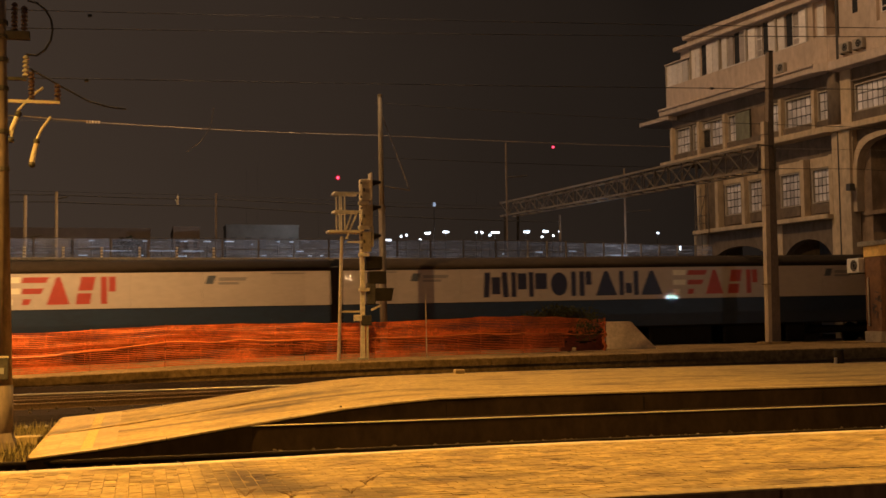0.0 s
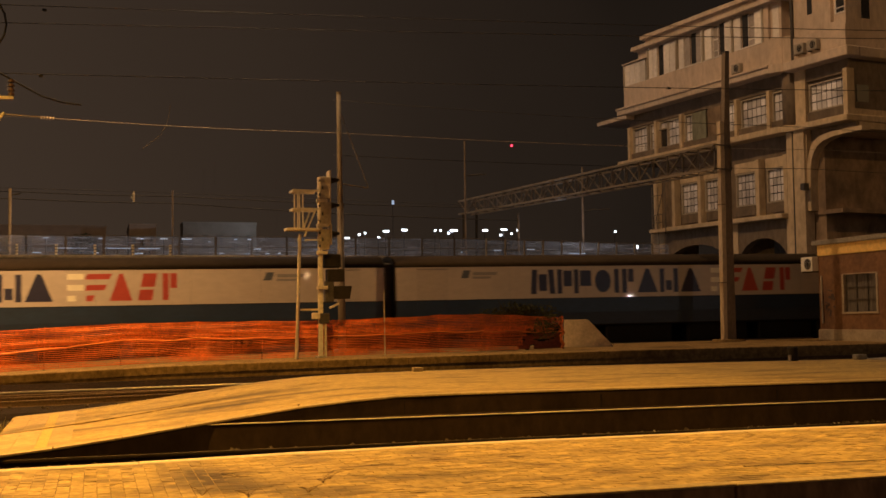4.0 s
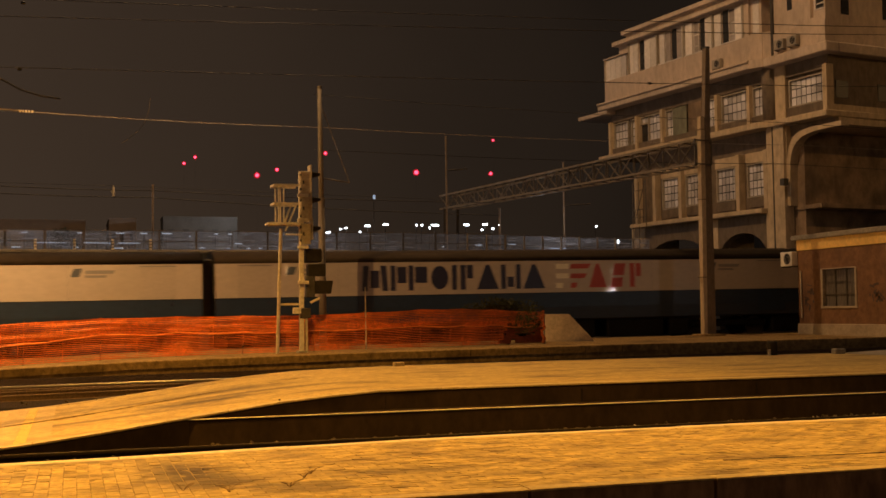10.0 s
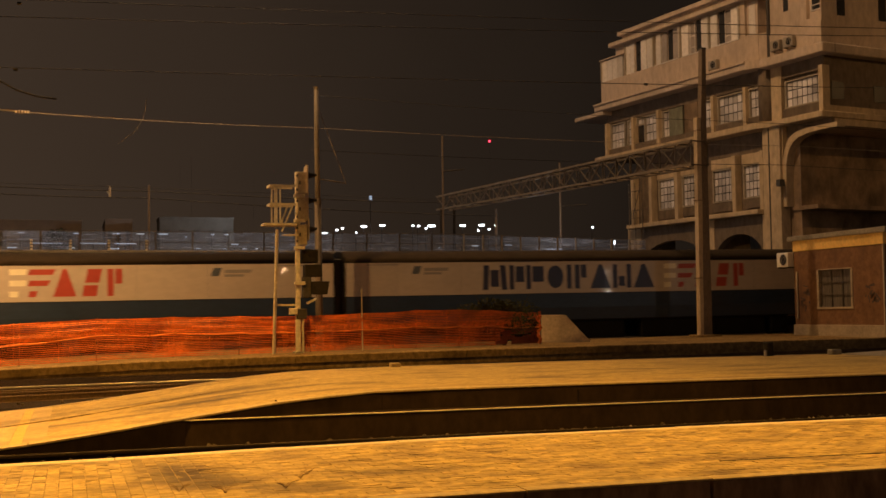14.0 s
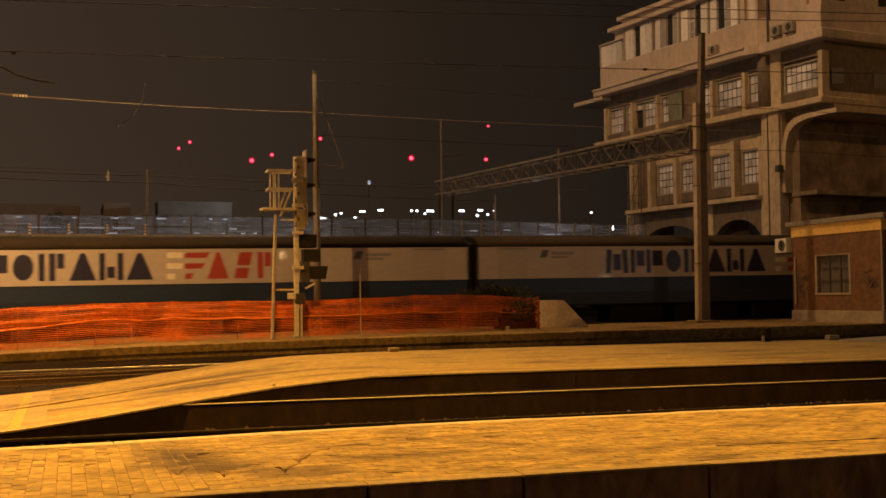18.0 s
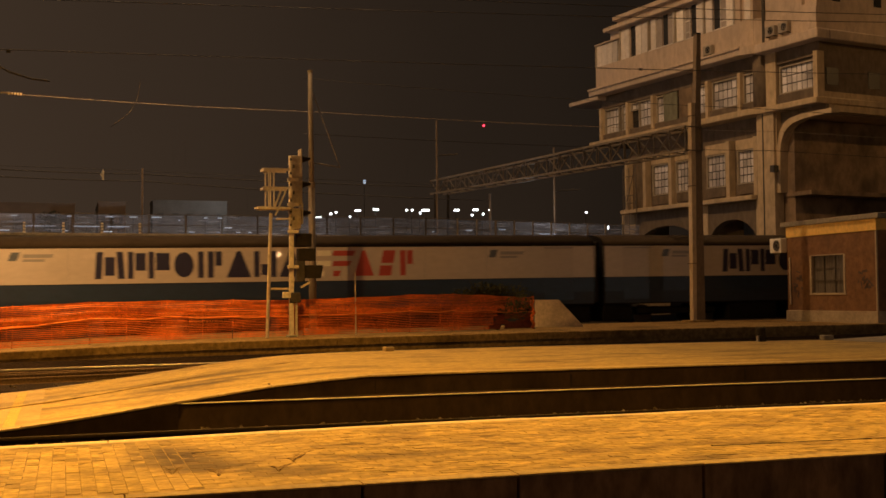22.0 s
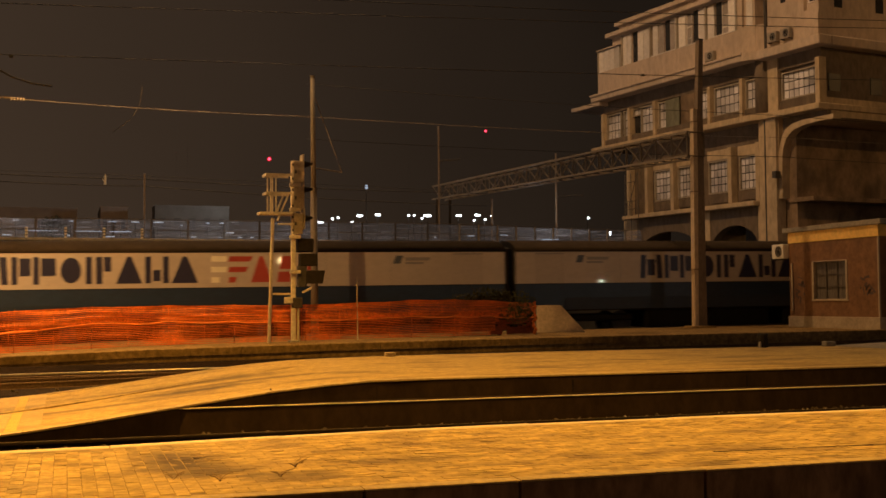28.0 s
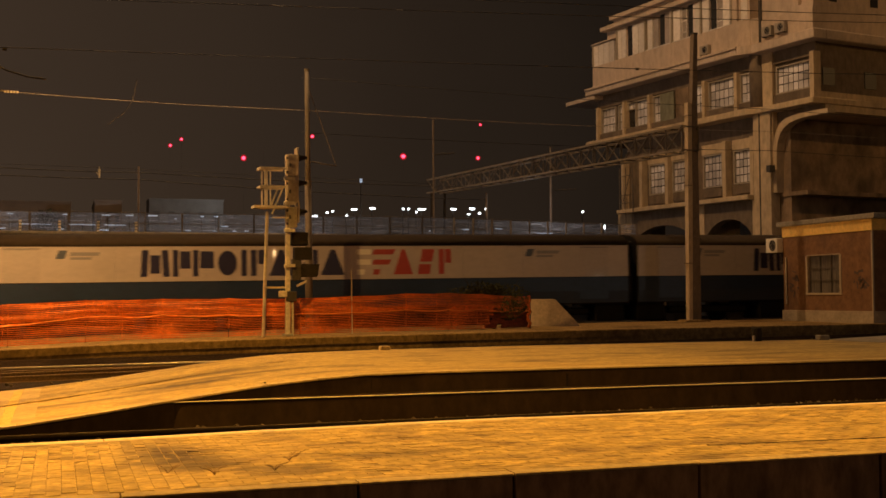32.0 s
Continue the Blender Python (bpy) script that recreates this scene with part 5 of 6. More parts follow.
def make_building():
    """Local x runs back along the window front, local y points out of it, z up."""
    t = thing("railway_building", "old four-storey railway building with stepped top floor and long ledges", "building", B_AT)

    def b(name, u0, u1, o0, o1, z0, z1, m, parent=t, label="", bevel=0.0):
        return part(name, bbox(u0, u1, o0, o1, z0, z1, bevel), m, parent, label)

    def window(u0, u1, z0, z1, o, nu, nz, pane=M_PANE, frame=0.09, parent=t):
        """A glazed opening with its own frame, bars and panes, set back from the front."""
        w = part("window", bbox(u0, u1, o - 0.16, o - 0.13, z0, z1), M_DARKPANE, parent)
        for i in range(nu):
            for j in range(nz):
                a0, a1 = u0 + (u1 - u0) * i / nu, u0 + (u1 - u0) * (i + 1) / nu
                c0, c1 = z0 + (z1 - z0) * j / nz, z0 + (z1 - z0) * (j + 1) / nz
                part("pane", bbox(a0 + 0.03, a1 - 0.03, o - 0.13, o - 0.115, c0 + 0.03, c1 - 0.03), pane, w)
        for a0, a1, c0, c1 in ((u0 - frame, u0, z0 - frame, z1 + frame), (u1, u1 + frame, z0 - frame, z1 + frame), (u0, u1, z0 - frame, z0), (u0, u1, z1, z1 + frame)):
            part("frame", bbox(a0, a1, o - 0.14, o + 0.02, c0, c1), M_FRAME, w)
        return w

    # storey bodies
    b("top_floor_wall", 5.4, 19.0, -11, -0.25, 17.0, 21.2, M_PLASTER2)
    b("top_floor_wall", 0.1, 5.4, -11, -1.0, 17.0, 21.2, M_PLASTER2)
    b("top_floor_wall", 19.0, 21.85, -9, -0.25, 17.0, 20.5, M_PLASTER2)
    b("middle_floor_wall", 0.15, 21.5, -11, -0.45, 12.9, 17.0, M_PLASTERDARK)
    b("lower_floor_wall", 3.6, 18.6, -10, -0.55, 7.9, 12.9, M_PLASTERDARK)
    # top floor: parapet, shutters, dark gaps, flat roofs in steps
    b("parapet", 6.6, 22.0, -0.3, 0.0, 17.15, 18.88, M_PLASTER2)
    curve = [(6.6, 0.0), (6.2, -0.03), (5.8, -0.12), (5.4, -0.28), (5.0, -0.52), (4.7, -0.85), (4.45, -1.3), (6.6, -1.3)]
    part("rounded_parapet", loft([[(u, o, z) for u, o in curve] for z in (17.1, 18.94)]), M_PLASTER2, t, "parapet end curving inwards")
    b("parapet", -0.05, 4.15, -0.14, 0.0, 17.0, 18.5, M_PLASTER2)
    part("open_window", bbox(2.63, 3.03, -0.13, -0.1, 19.7, 20.9), M_DARKPANE, t, "dark narrow window")
    part("stained_strip", bbox(0.92, 1.15, -0.13, -0.1, 18.8, 20.8), M_DEEP, t, "brown stained strip")
    w = part("window", bbox(0.1, 0.68, -0.13, -0.1, 19.2, 20.8), M_DARKPANE, t)
    for z in (19.2, 19.5, 20.75):
        part("frame", bbox(0.04, 0.72, -0.12, -0.07, z - 0.03, z + 0.03), M_SHUTTER, w)
    part("frame", bbox(0.7, 0.76, -0.12, -0.07, 19.17, 20.8), M_SHUTTER, w)
    b("plain_wall", 0.0, 4.2, -1.0, -0.12, 17.0, 21.2, M_PLASTER2)
    b("downpipe", 4.18, 4.36, -0.2, 0.02, 17.1, 21.5, M_DARKSTEEL)
    for u0, u1 in ((19.36, 22.0), (17.95, 18.95), (15.8, 17.2), (14.86, 15.46), (11.88, 12.65), (9.86, 10.6), (8.98, 9.68), (6.88, 7.66)):
        n = max(1, round((u1 - u0) / 0.6))
        for i in range(n):
            a0, a1 = u0 + (u1 - u0) * i / n, u0 + (u1 - u0) * (i + 1) / n
            part("shutter", bbox(a0 + 0.03, a1 - 0.03, -0.2, -0.08, 18.88, 20.46 if u0 > 19 else 21.0), M_SHUTTER, t)
    for u0, u1 in ((14.28, 14.82), (13.0, 13.6)):
        part("shutter", bbox(u0, u1, -0.22, -0.14, 18.9, 21.0), M_BLIND, t, "greyer half-closed shutter")
    for u in (22.0, 19.0, 15.7, 12.73, 9.76, 6.83):
        b("mullion", u - 0.05, u + 0.05, -0.25, 0.0, 18.88, 20.5 if u > 19.1 else 21.1, M_FRAME)
    for u0, u1 in ((19.02, 19.3), (17.28, 17.87), (13.66, 14.2), (10.66, 11.2), (8.35, 8.94)):
        part("open_window", bbox(u0, u1, -0.24, -0.21, 18.88, 20.46 if u0 > 19 else 21.1), M_DARKPANE, t, "dark open window")
    for u0, u1 in ((11.28, 11.84), (7.7, 8.33)):
        w = part("window", bbox(u0, u1, -0.23, -0.2, 18.88, 21.0), M_DARKPANE, t)
        for z0, z1 in ((18.95, 19.35), (19.42, 20.1), (20.17, 20.95)):
            part("pane", bbox(u0 + 0.06, u1 - 0.06, -0.2, -0.19, z0, z1), M_BLIND, w)
        for a0, a1, c0, c1 in ((u0, u0 + 0.05, 18.88, 21.0), (u1 - 0.05, u1, 18.88, 21.0), (u0, u1, 19.35, 19.42), (u0, u1, 20.1, 20.17)):
            part("frame", bbox(a0, a1, -0.2, -0.15, c0, c1), M_SHUTTER, w)
    for u0, u1 in ((12.84, 15.52), (9.84, 12.62), (6.9, 8.96)):
        part("window_sill", bbox(u0, u1, -0.2, 0.03, 18.86, 18.93), M_SHUTTER, t, "white sill")
        part("jamb", bbox(u0, u0 + 0.05, -0.2, 0.02, 18.93, 21.0), M_SHUTTER, t)
    b("plain_wall", 17.9, 20.3, -0.28, -0.15, 20.5, 21.2, M_PLASTER2)
    b("recess_pier", 6.35, 6.78, -0.3, -0.05, 18.9, 21.2, M_PLASTER2)
    b("recess_panel", 5.6, 6.15, -0.25, -0.22, 18.96, 21.0, M_SHUTTER)
    b("roof_slab", 19.0, 22.1, -9.2, 0.06, 20.5, 20.58, M_PLASTER2)
    b("roof_slab", 0.0, 20.6, -11.2, 0.3, 21.2, 21.5, M_PLASTER2, bevel=0.02)
    b("roof_upstand", 0.0, 19.1, -11.0, 0.1, 21.5, 21.75, M_PLASTER2)
    b("roof_slab", -0.3, 19.3, -11.4, 0.4, 21.75, 22.05, M_PLASTER2, bevel=0.02)
    # long cornice under the top floor with a canopy at its far end
    b("cornice", 5.6, 22.0, -0.4, 0.7, 16.62, 17.1, M_PLASTER2, bevel=0.05)
    b("cornice_lip", 5.6, 22.0, 0.6, 0.8, 17.0, 17.16, M_PLASTER2, bevel=0.03)
    curve = [(5.6, 0.7), (5.3, 0.66), (5.0, 0.55), (4.75, 0.38), (4.55, 0.1), (4.45, -0.4), (5.6, -0.4)]
    part("cornice_end", loft([[(u, o, z) for u, o in curve] for z in (16.61, 17.12)]), M_PLASTER2, t, "rounded end of the cornice")
    b("cornice", -0.7, 4.5, -0.4, 0.6, 16.48, 17.05, M_PLASTER2, bevel=0.05)
    b("canopy", 21.0, 24.75, -4.0, 0.6, 16.3, 16.6, M_PLASTER2, label="thin projecting canopy slab", bevel=0.03)
    # middle floor: windows, piers, sill wall and ledge
    b("sill_wall", 4.6, 21.6, -0.5, -0.1, 13.2, 13.78, M_PLASTERDARK)
    for u0, u1, nu in ((19.6, 21.2, 4), (18.43, 19.1, 2), (15.55, 17.08, 4), (14.3, 15.08, 2), (9.9, 11.1, 3), (6.75, 9.25, 6), (5.5, 6.3, 2)):
        window(u0, u1, 13.85, 15.55, -0.25, nu, 3)
    part("open_window", bbox(17.15, 17.98, -0.42, -0.38, 13.85, 15.1), M_DARKPANE, t, "dark broken-out pane")
    window(17.15, 17.98, 15.15, 15.55, -0.25, 2, 1)
    for u in (21.45, 18.2, 15.3, 9.55, 6.5):
        b("pier", u - 0.13, u + 0.13, -0.4, 0.05, 13.2, 15.75, M_PLASTER)
    b("hanging_sheet", 12.7, 14.15, -0.15, -0.08, 13.75, 15.62, M_TARP, label="greenish sheet hung over an opening")
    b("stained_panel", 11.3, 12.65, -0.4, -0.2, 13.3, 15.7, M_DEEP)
    bm = bmesh.new()
    rod(bm, (4.95, -0.55, 12.95), (4.95, -0.55, 16.85), 0.62, n=24)
    part("round_end", bm, M_PLASTERDARK, t, "rounded wall end", True)
    window(0.35, 3.2, 13.95, 15.45, -0.3, 7, 3)
    b("sill_wall", 0.1, 3.5, -0.5, -0.2, 13.2, 13.85, M_PLASTERDARK)
    b("corner_pier", -0.1, 0.22, -0.5, 0.05, 13.1, 15.9, M_PLASTER)
    b("inner_pier", 3.4, 4.25, -0.6, -0.1, 8.0, 16.7, M_PLASTER)
    # band under the cornice, its shadow put into the darker plaster
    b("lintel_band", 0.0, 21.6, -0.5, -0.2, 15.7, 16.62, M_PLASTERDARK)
    b("ledge", 4.9, 22.3, -0.6, 0.5, 12.88, 13.28, M_PLASTER, bevel=0.04)
    bm = bmesh.new()
    rod(bm, (4.95, -0.22, 12.885), (4.95, -0.22, 13.275), 0.7, n=24)
    part("ledge_end", bm, M_PLASTER, t, "rounded ledge end")
    b("ledge", -0.25, 4.6, -0.6, 0.3, 12.85, 13.22, M_PLASTER, bevel=0.04)
    # lower floor: tall windows between posts
    for u0, u1 in ((13.84, 15.69), (11.47, 13.13), (8.27, 9.98), (5.35, 7.06)):
        window(u0, u1, 8.9, 10.85, -0.3, 5, 4)
        b("apron", u0, u1, -0.5, -0.28, 8.2, 8.78, M_PLASTERDARK)
        b("overlight", u0 - 0.15, u1 + 0.15, -0.5, -0.25, 10.97, 11.6, M_PLASTER)
    for u in (18.45, 16.35, 13.5, 11.2, 7.72, 5.2):
        b("pier", u - 0.16, u + 0.16, -0.5, 0.0, 8.0, 11.62, M_PLASTER)
    b("recessed_band", 5.0, 18.6, -0.75, -0.53, 11.62, 12.88, M_PLASTERDARK, label="stained wall under the ledge, shade in its dark colour")
    b("corner_column", 3.45, 4.32, -0.6, 0.1, 0.3, 12.86, M_PLASTER)
    b("corner_column", 4.42, 4.95, -0.6, 0.06, 0.3, 12.86, M_PLASTER)
    # dark steel strip painting the shaded gap between the two corner columns
    b("downpipe", 4.335, 4.405, -0.3, 0.13, 0.3, 12.84, M_DARKSTEEL)
    b("lower_ledge", 5.05, 18.5, -0.6, 0.5, 7.7, 8.0, M_PLASTER, bevel=0.04)
    b("balcony_floor", 16.5, 18.35, -0.6, 0.62, 7.72, 7.92, M_PLASTER)
    for i in range(6):
        u = 16.6 + i * 0.3
        part("railing_bar", rods([((u, 0.55, 7.9), (u, 0.55, 8.95))], 0.02, 6), M_GANTRY, t)
    for zz in (8.4, 8.95, 10.3):
        part("scaffold_tube", rods([((16.4, 0.57, zz), (18.1, 0.57, zz))], 0.028, 6), M_GANTRY, t)
    for u in (16.5, 17.3, 18.0):
        part("scaffold_tube", rods([((u, 0.59, 6.0), (u, 0.59, 10.9))], 0.03, 6), M_GANTRY, t)
    part("scaffold_tube", rods([((16.5, 0.6, 11.0), (17.6, 0.6, 8.5))], 0.03, 6), M_GANTRY, t, "slanting brace")
    # ground storey: piers and shallow arches over the tracks
    for u0, u1 in ((17.5, 19.0), (9.7, 10.6), (3.6, 5.2)):
        b("ground_pier", u0, u1, -3, 0.0, 0.2, 7.7, M_PLASTER)
    for c0, c1 in ((5.2, 9.7), (10.6, 17.5)):
        pts = [(c0, 7.72), (c1, 7.72), (c1, 5.0)]
        for i in range(1, 12):
            a = math.pi * i / 12
            pts.append(((c0 + c1) / 2 + (c1 - c0) / 2 * math.cos(a), 5.0 + 1.65 * math.sin(a)))
        pts.append((c0, 5.0))
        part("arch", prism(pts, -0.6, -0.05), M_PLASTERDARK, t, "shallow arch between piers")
    b("ground_back_wall", 3.6, 19, -9.6, -9.2, 0.2, 7.7, M_PLASTERDARK)
    # the end towards the line: deep opening under the overhanging upper floors
    b("overhang", -0.15, 3.7, -11.2, -0.5, 12.45, 12.95, M_PLASTER)
    low = [(-0.95, 12.2), (0.3, 12.2), (1.3, 12.15), (2.1, 12.0), (2.55, 11.75), (2.85, 11.42), (3.05, 11.0), (3.14, 10.5), (3.18, 9.5), (3.18, 8.0)]
    high = [(-0.95, 12.47), (0.4, 12.47), (1.5, 12.45), (2.35, 12.33), (2.85, 12.08), (3.15, 11.7), (3.32, 11.2), (3.4, 10.6), (3.44, 9.5), (3.44, 8.0)]
    part("bracket_arch", prism(high[::-1] + low, -0.7, -0.1), M_PLASTER, t, "curved bracket under the overhang")
    part("spandrel", prism([(3.44, 10.8), (3.44, 12.84), (-0.2, 12.84), (-0.2, 12.48)] + high[2:7], -0.7, -0.45), M_PLASTERDARK, t, "wall above the curved bracket, recess shade in its colour")
    # deep wall and ledge: shade under the overhang is put into their stained colour
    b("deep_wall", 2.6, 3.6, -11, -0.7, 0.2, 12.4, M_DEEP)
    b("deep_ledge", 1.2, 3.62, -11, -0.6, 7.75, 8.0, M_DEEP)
    b("street_lantern_arm", 3.1, 3.4, 0.1, 0.5, 9.2, 9.6, M_DARKSTEEL)
    # the side that faces the line
    for k in range(3):
        o = -1.45 - 3.35 * k
        part("side_window", bbox(0.06, 0.12, o - 0.6, o, 18.95, 20.6), M_DARKPANE, t)
        part("side_window", bbox(-0.02, 0.12, o + 0.7 - 0.95, o + 0.7, 14.0, 15.0), M_FARPANE, t)
    b("side_sill_wall", -0.05, 0.2, -11, -0.45, 13.1, 13.6, M_PLASTER)
    b("side_wall", 0.02, 0.2, -11, -0.5, 12.9, 17.0, M_PLASTERDARK)
    b("side_cornice", -0.7, 0.4, -11.4, -0.4, 16.48, 17.05, M_PLASTER2, bevel=0.05)
    b("side_ledge", -0.25, 0.4, -11.4, -0.4, 12.85, 13.22, M_PLASTER, bevel=0.04)
    return t


make_building()
for u, z, nm in ((3.4, 17.4, "dirty air-conditioner box on the upper wall above the cornice"), (2.3, 17.4, "dirty air-conditioner box on the upper wall above the cornice"), (9.1, 17.35, "dirty air-conditioner box on the parapet of the top floor")):
    air_conditioner(B_AT @ pose(u, 0.2, z, 0, 0, -90), nm)

# ---- behind the line: screen wall, masts, lamps, distant buildings ----


def make_screen_wall():
    t = thing("screen_wall", "concrete wall carrying dirty clear screens with slim posts", "wall", kind="structure")
    part("wall", bbox(-60, 29.5, 56.2, 56.8, 0.2, 4.98), M_FARDARK, t, "dark concrete retaining wall")
    part("wall_coping", bbox(-60, 29.5, 56.05, 56.95, 4.9, 5.04, 0.02), M_CONCRETE, t)
    x = -22.0
    k = 0
    while x < 29:
        right = x > 18.5
        w = 1.05 if right else 1.72
        drop = 0.021 * max(0.0, x - 18.5)
        slim = 0.03 if x > 8 or k % 4 == 0 else 0.012
        paint = M_POLE if right else M_DARKSTEEL if x > 8 else M_GANTRY
        part("screen_post", bbox(x - slim, x + slim, 56.45, 56.55, 5.0, 6.0 - drop), paint, t)
        s = part("screen", bbox(x + 0.05, x + w - 0.05, 56.49, 56.51, 5.06, 5.95 - drop), M_SCREEN, t, "dirty clear panel")
        s.visible_shadow = False
        x += w
        k += 1
    for name, y0, z0, h in (("top_rail", 56.5, 5.975, 0.014), ("middle_rail", 56.46, 5.465, 0.012)):
        part(name, loft([[(x, y0 - 0.03, z - h), (x, y0 + 0.03, z - h), (x, y0 + 0.03, z + h), (x, y0 - 0.03, z + h)] for x, z in ((-22, z0), (18.5, z0), (29.2, z0 - 0.225))]), M_GANTRY, t)
    return t


make_screen_wall()
b0 = thing("guard_post", "short pale post in front of the screens", "post", pose(-8.6, 56.2, 5.03), "guard posts")
part("shaft", bbox(-0.06, 0.06, -0.06, 0.06, 0, 0.5, 0.01), M_CERAMIC, b0)
for zz in (0.1, 0.24, 0.38):
    part("band", bbox(-0.064, 0.064, -0.064, 0.064, zz, zz + 0.05), M_DARKSTEEL, b0, "dark painted band")
for i in range(1, 8):
    copy_thing(b0, pose(-8.6 + 1.71 * i, 56.2, 5.03))
solid("road_deck", bbox(-60, 40, 56.8, 70, 4.2, 4.9), M_FARDARK, "raised road deck behind the screen wall", "road", "structure")


def far_mast(x, y, top, label, arms=(), r=0.11):
    t = thing("line_mast", label, "mast", group="masts behind the line")
    z0 = 4.85 if 56.8 < y < 70 else ground_z(x, y)
    part("shaft", rods([((x, y, z0 - 0.1), (x, y, top))], r, 8), M_POSTCREAM if label.startswith("pale") else M_MASTMID, t)
    for zz, w in arms:
        part("arm", rods([((x, y, zz), (x + w, y, zz + 0.12))], 0.04, 6), M_DARKSTEEL, t)
    return t


far_mast(19.15, 59.5, 11.5, "dim slender mast behind the train", ((9.6, 1.2),), 0.05)
far_mast(26.05, 59.5, 10.25, "dim slender mast with a short arm", ((7.8, 1.6),), 0.055)
far_mast(3.68, 59.5, 8.5, "grey slender mast behind the screens", (), 0.055)
far_mast(-4.0, 59.5, 8.45, "pale slender mast behind the screens", ((8.1, 0.5),), 0.075)
far_mast(-5.45, 59.5, 8.25, "pale slender mast with fittings", ((6.2, 0.8), (5.9, 0.9)), 0.085)
far_mast(22.2, 59.5, 7.6, "short grey mast behind the screens", (), 0.06)


def make_wires():
    def wire(name, label, pts, r, m):
        out = []
        for (a, b) in zip(pts, pts[1:]):
            a, b = Vector(a), Vector(b)
            n = 10
            sag = (b - a).length * 0.006
            for i in range(n):
                p = a.lerp(b, i / n) - Vector((0, 0, sag * math.sin(math.pi * i / n)))
                out.append(p)
        out.append(Vector(pts[-1]))
        return solid(name, tube(out, r, 5), m, label, "wire")

    wire("overhead_wire", "bright overhead wire strung above the train", [(-1.65, 42.9, 9.15), (8.83, 42.9, 8.97), (30, 42.9, 8.97), (90, 43, 9.0)], 0.0095, M_WIRE)
    wire("overhead_wire", "dim feeder wire ending in an insulator", [(-40, 42.9, 9.9), (-1.65, 42.9, 9.15)], 0.01, M_DARKWIRE)
    bm = bmesh.new()
    for i in range(5):
        rod(bm, (-1.9 + 0.1 * i, 42.9, 9.16 - 0.002 * i), (-1.84 + 0.1 * i, 42.9, 9.16 - 0.002 * i), 0.06, 0.04, 10)
    solid("wire_insulator", bm, M_CERAMIC, "pale ribbed insulator strung in the overhead wire", "insulator")
    wire("overhead_wire", "thin dark overhead wire", [(-40, 21, 7.2), (-2.2, 21, 7.37), (40, 21.4, 9.5)], 0.008, M_DARKWIRE)
    wire("overhead_wire", "thin dark overhead wire", [(-40, 21, 6.2), (-1.3, 21, 6.2), (40, 21.4, 8.0)], 0.008, M_DARKWIRE)
    wire("overhead_wire", "thin dark overhead wire", [(-40, 21, 6.9), (-2.2, 21, 7.05), (40, 21.4, 9.5)], 0.008, M_DARKWIRE)
    wire("overhead_wire", "thin overhead wire by the mast arm", [(-40, 21, 5.5), (-2.0, 21, 5.52), (-0.85, 21, 5.46)], 0.009, M_WIRE)
    for z0, z1 in ((8.3, 7.9), (7.95, 7.2)):
        wire("line_wire", "dim wire sagging between far masts", [(-30, 59.5, z0 + 0.2), (-4.0, 59.5, z0), (3.68, 59.5, z0 - 0.1), (22.2, 59.5, z1)], 0.025, M_DARKWIRE)
    for z0, z1, y in ((11.6, 11.2, 50), (9.15, 9.1, 50)):
        wire("overhead_wire", "dark wire crossing before the old building", [(10, y, z0), (34, y, z1 + 0.05), (70, y, z1 - 0.1)], 0.014, M_DARKWIRE)
    for x, y, z in ((-0.88, 21.0, 7.34), (-0.93, 21.0, 6.18), (11.2, 21.12, 6.54)):
        bm = bmesh.new()
        rod(bm, (x - 0.035, y, z), (x + 0.035, y, z), 0.026, n=8)
        solid("wire_clamp", bm, M_DARKWIRE, "small black clamp on an overhead wire", "clamp", group="wire clamps")
    # droppers that dangle from the catenary
    for p in ([(2.57, 42.9, 9.8), (2.5, 42.9, 9.3), (2.42, 42.9, 9.02), (2.13, 42.9, 8.57), (1.8, 42.9, 8.31), (1.56, 42.9, 8.12)],):
        solid("dropper_wire", tube(p, 0.011, 5), M_GANTRY, "bent dropper wire hanging from the catenary", "wire")


make_wires()


def make_hanging_insulator():
    x, y, z = 1.79, 59.5, 8.12
    t = thing("hanging_insulator", "pale insulator hanging from a far feeder wire", "insulator")
    bm = bmesh.new()
    for i in range(5):
        rod(bm, (x, y, z - 0.22 + 0.09 * i), (x, y, z - 0.16 + 0.09 * i), 0.075, 0.05, 10)
    rod(bm, (x, y, z - 0.25), (x, y, z + 0.3), 0.025, n=6)
    part("ribbed_body", bm, M_CERAMIC, t)
    part("hook", tube([(x, y, z - 0.1), (x - 0.1, y, z - 0.02), (x - 0.12, y, z + 0.06)], 0.02, 6), M_CERAMIC, t)
    part("feeder_wire", tube([(-40, y, z + 0.55), (-10, y, z + 0.4), (x, y, z + 0.28), (10, y, z + 0.1), (19.15, y, z - 0.1)], 0.012, 5), M_DARKWIRE, t)


make_hanging_insulator()


def far_building(x0, x1, y0, y1, z1, label, m, cols, rows_, zb=0.4):
    t = thing("distant_building", label, "building", group="distant buildings")
    part("wall", bbox(x0, x1, y0, y1, zb, z1), m, t)
    part("roof_edge", bbox(x0 - 0.06, x1 + 0.06, y0 - 0.06, y1 + 0.06, z1, z1 + 0.2), m, t)
    for i in range(cols):
        for j in range(rows_):
            a = x0 + (x1 - x0) * (i + 0.28) / cols
            c = z1 - 0.9 - 2.9 * (j + 1) + 1.2
            part("window", bbox(a, a + (x1 - x0) / cols * 0.42, y0 - 0.06, y0, c, c + 1.5), M_FARPANE, t)
    return t


far_building(8.4, 15.75, 119, 123, 11.75, "distant pale flat-roofed building", M_FARWALL, 5, 3)
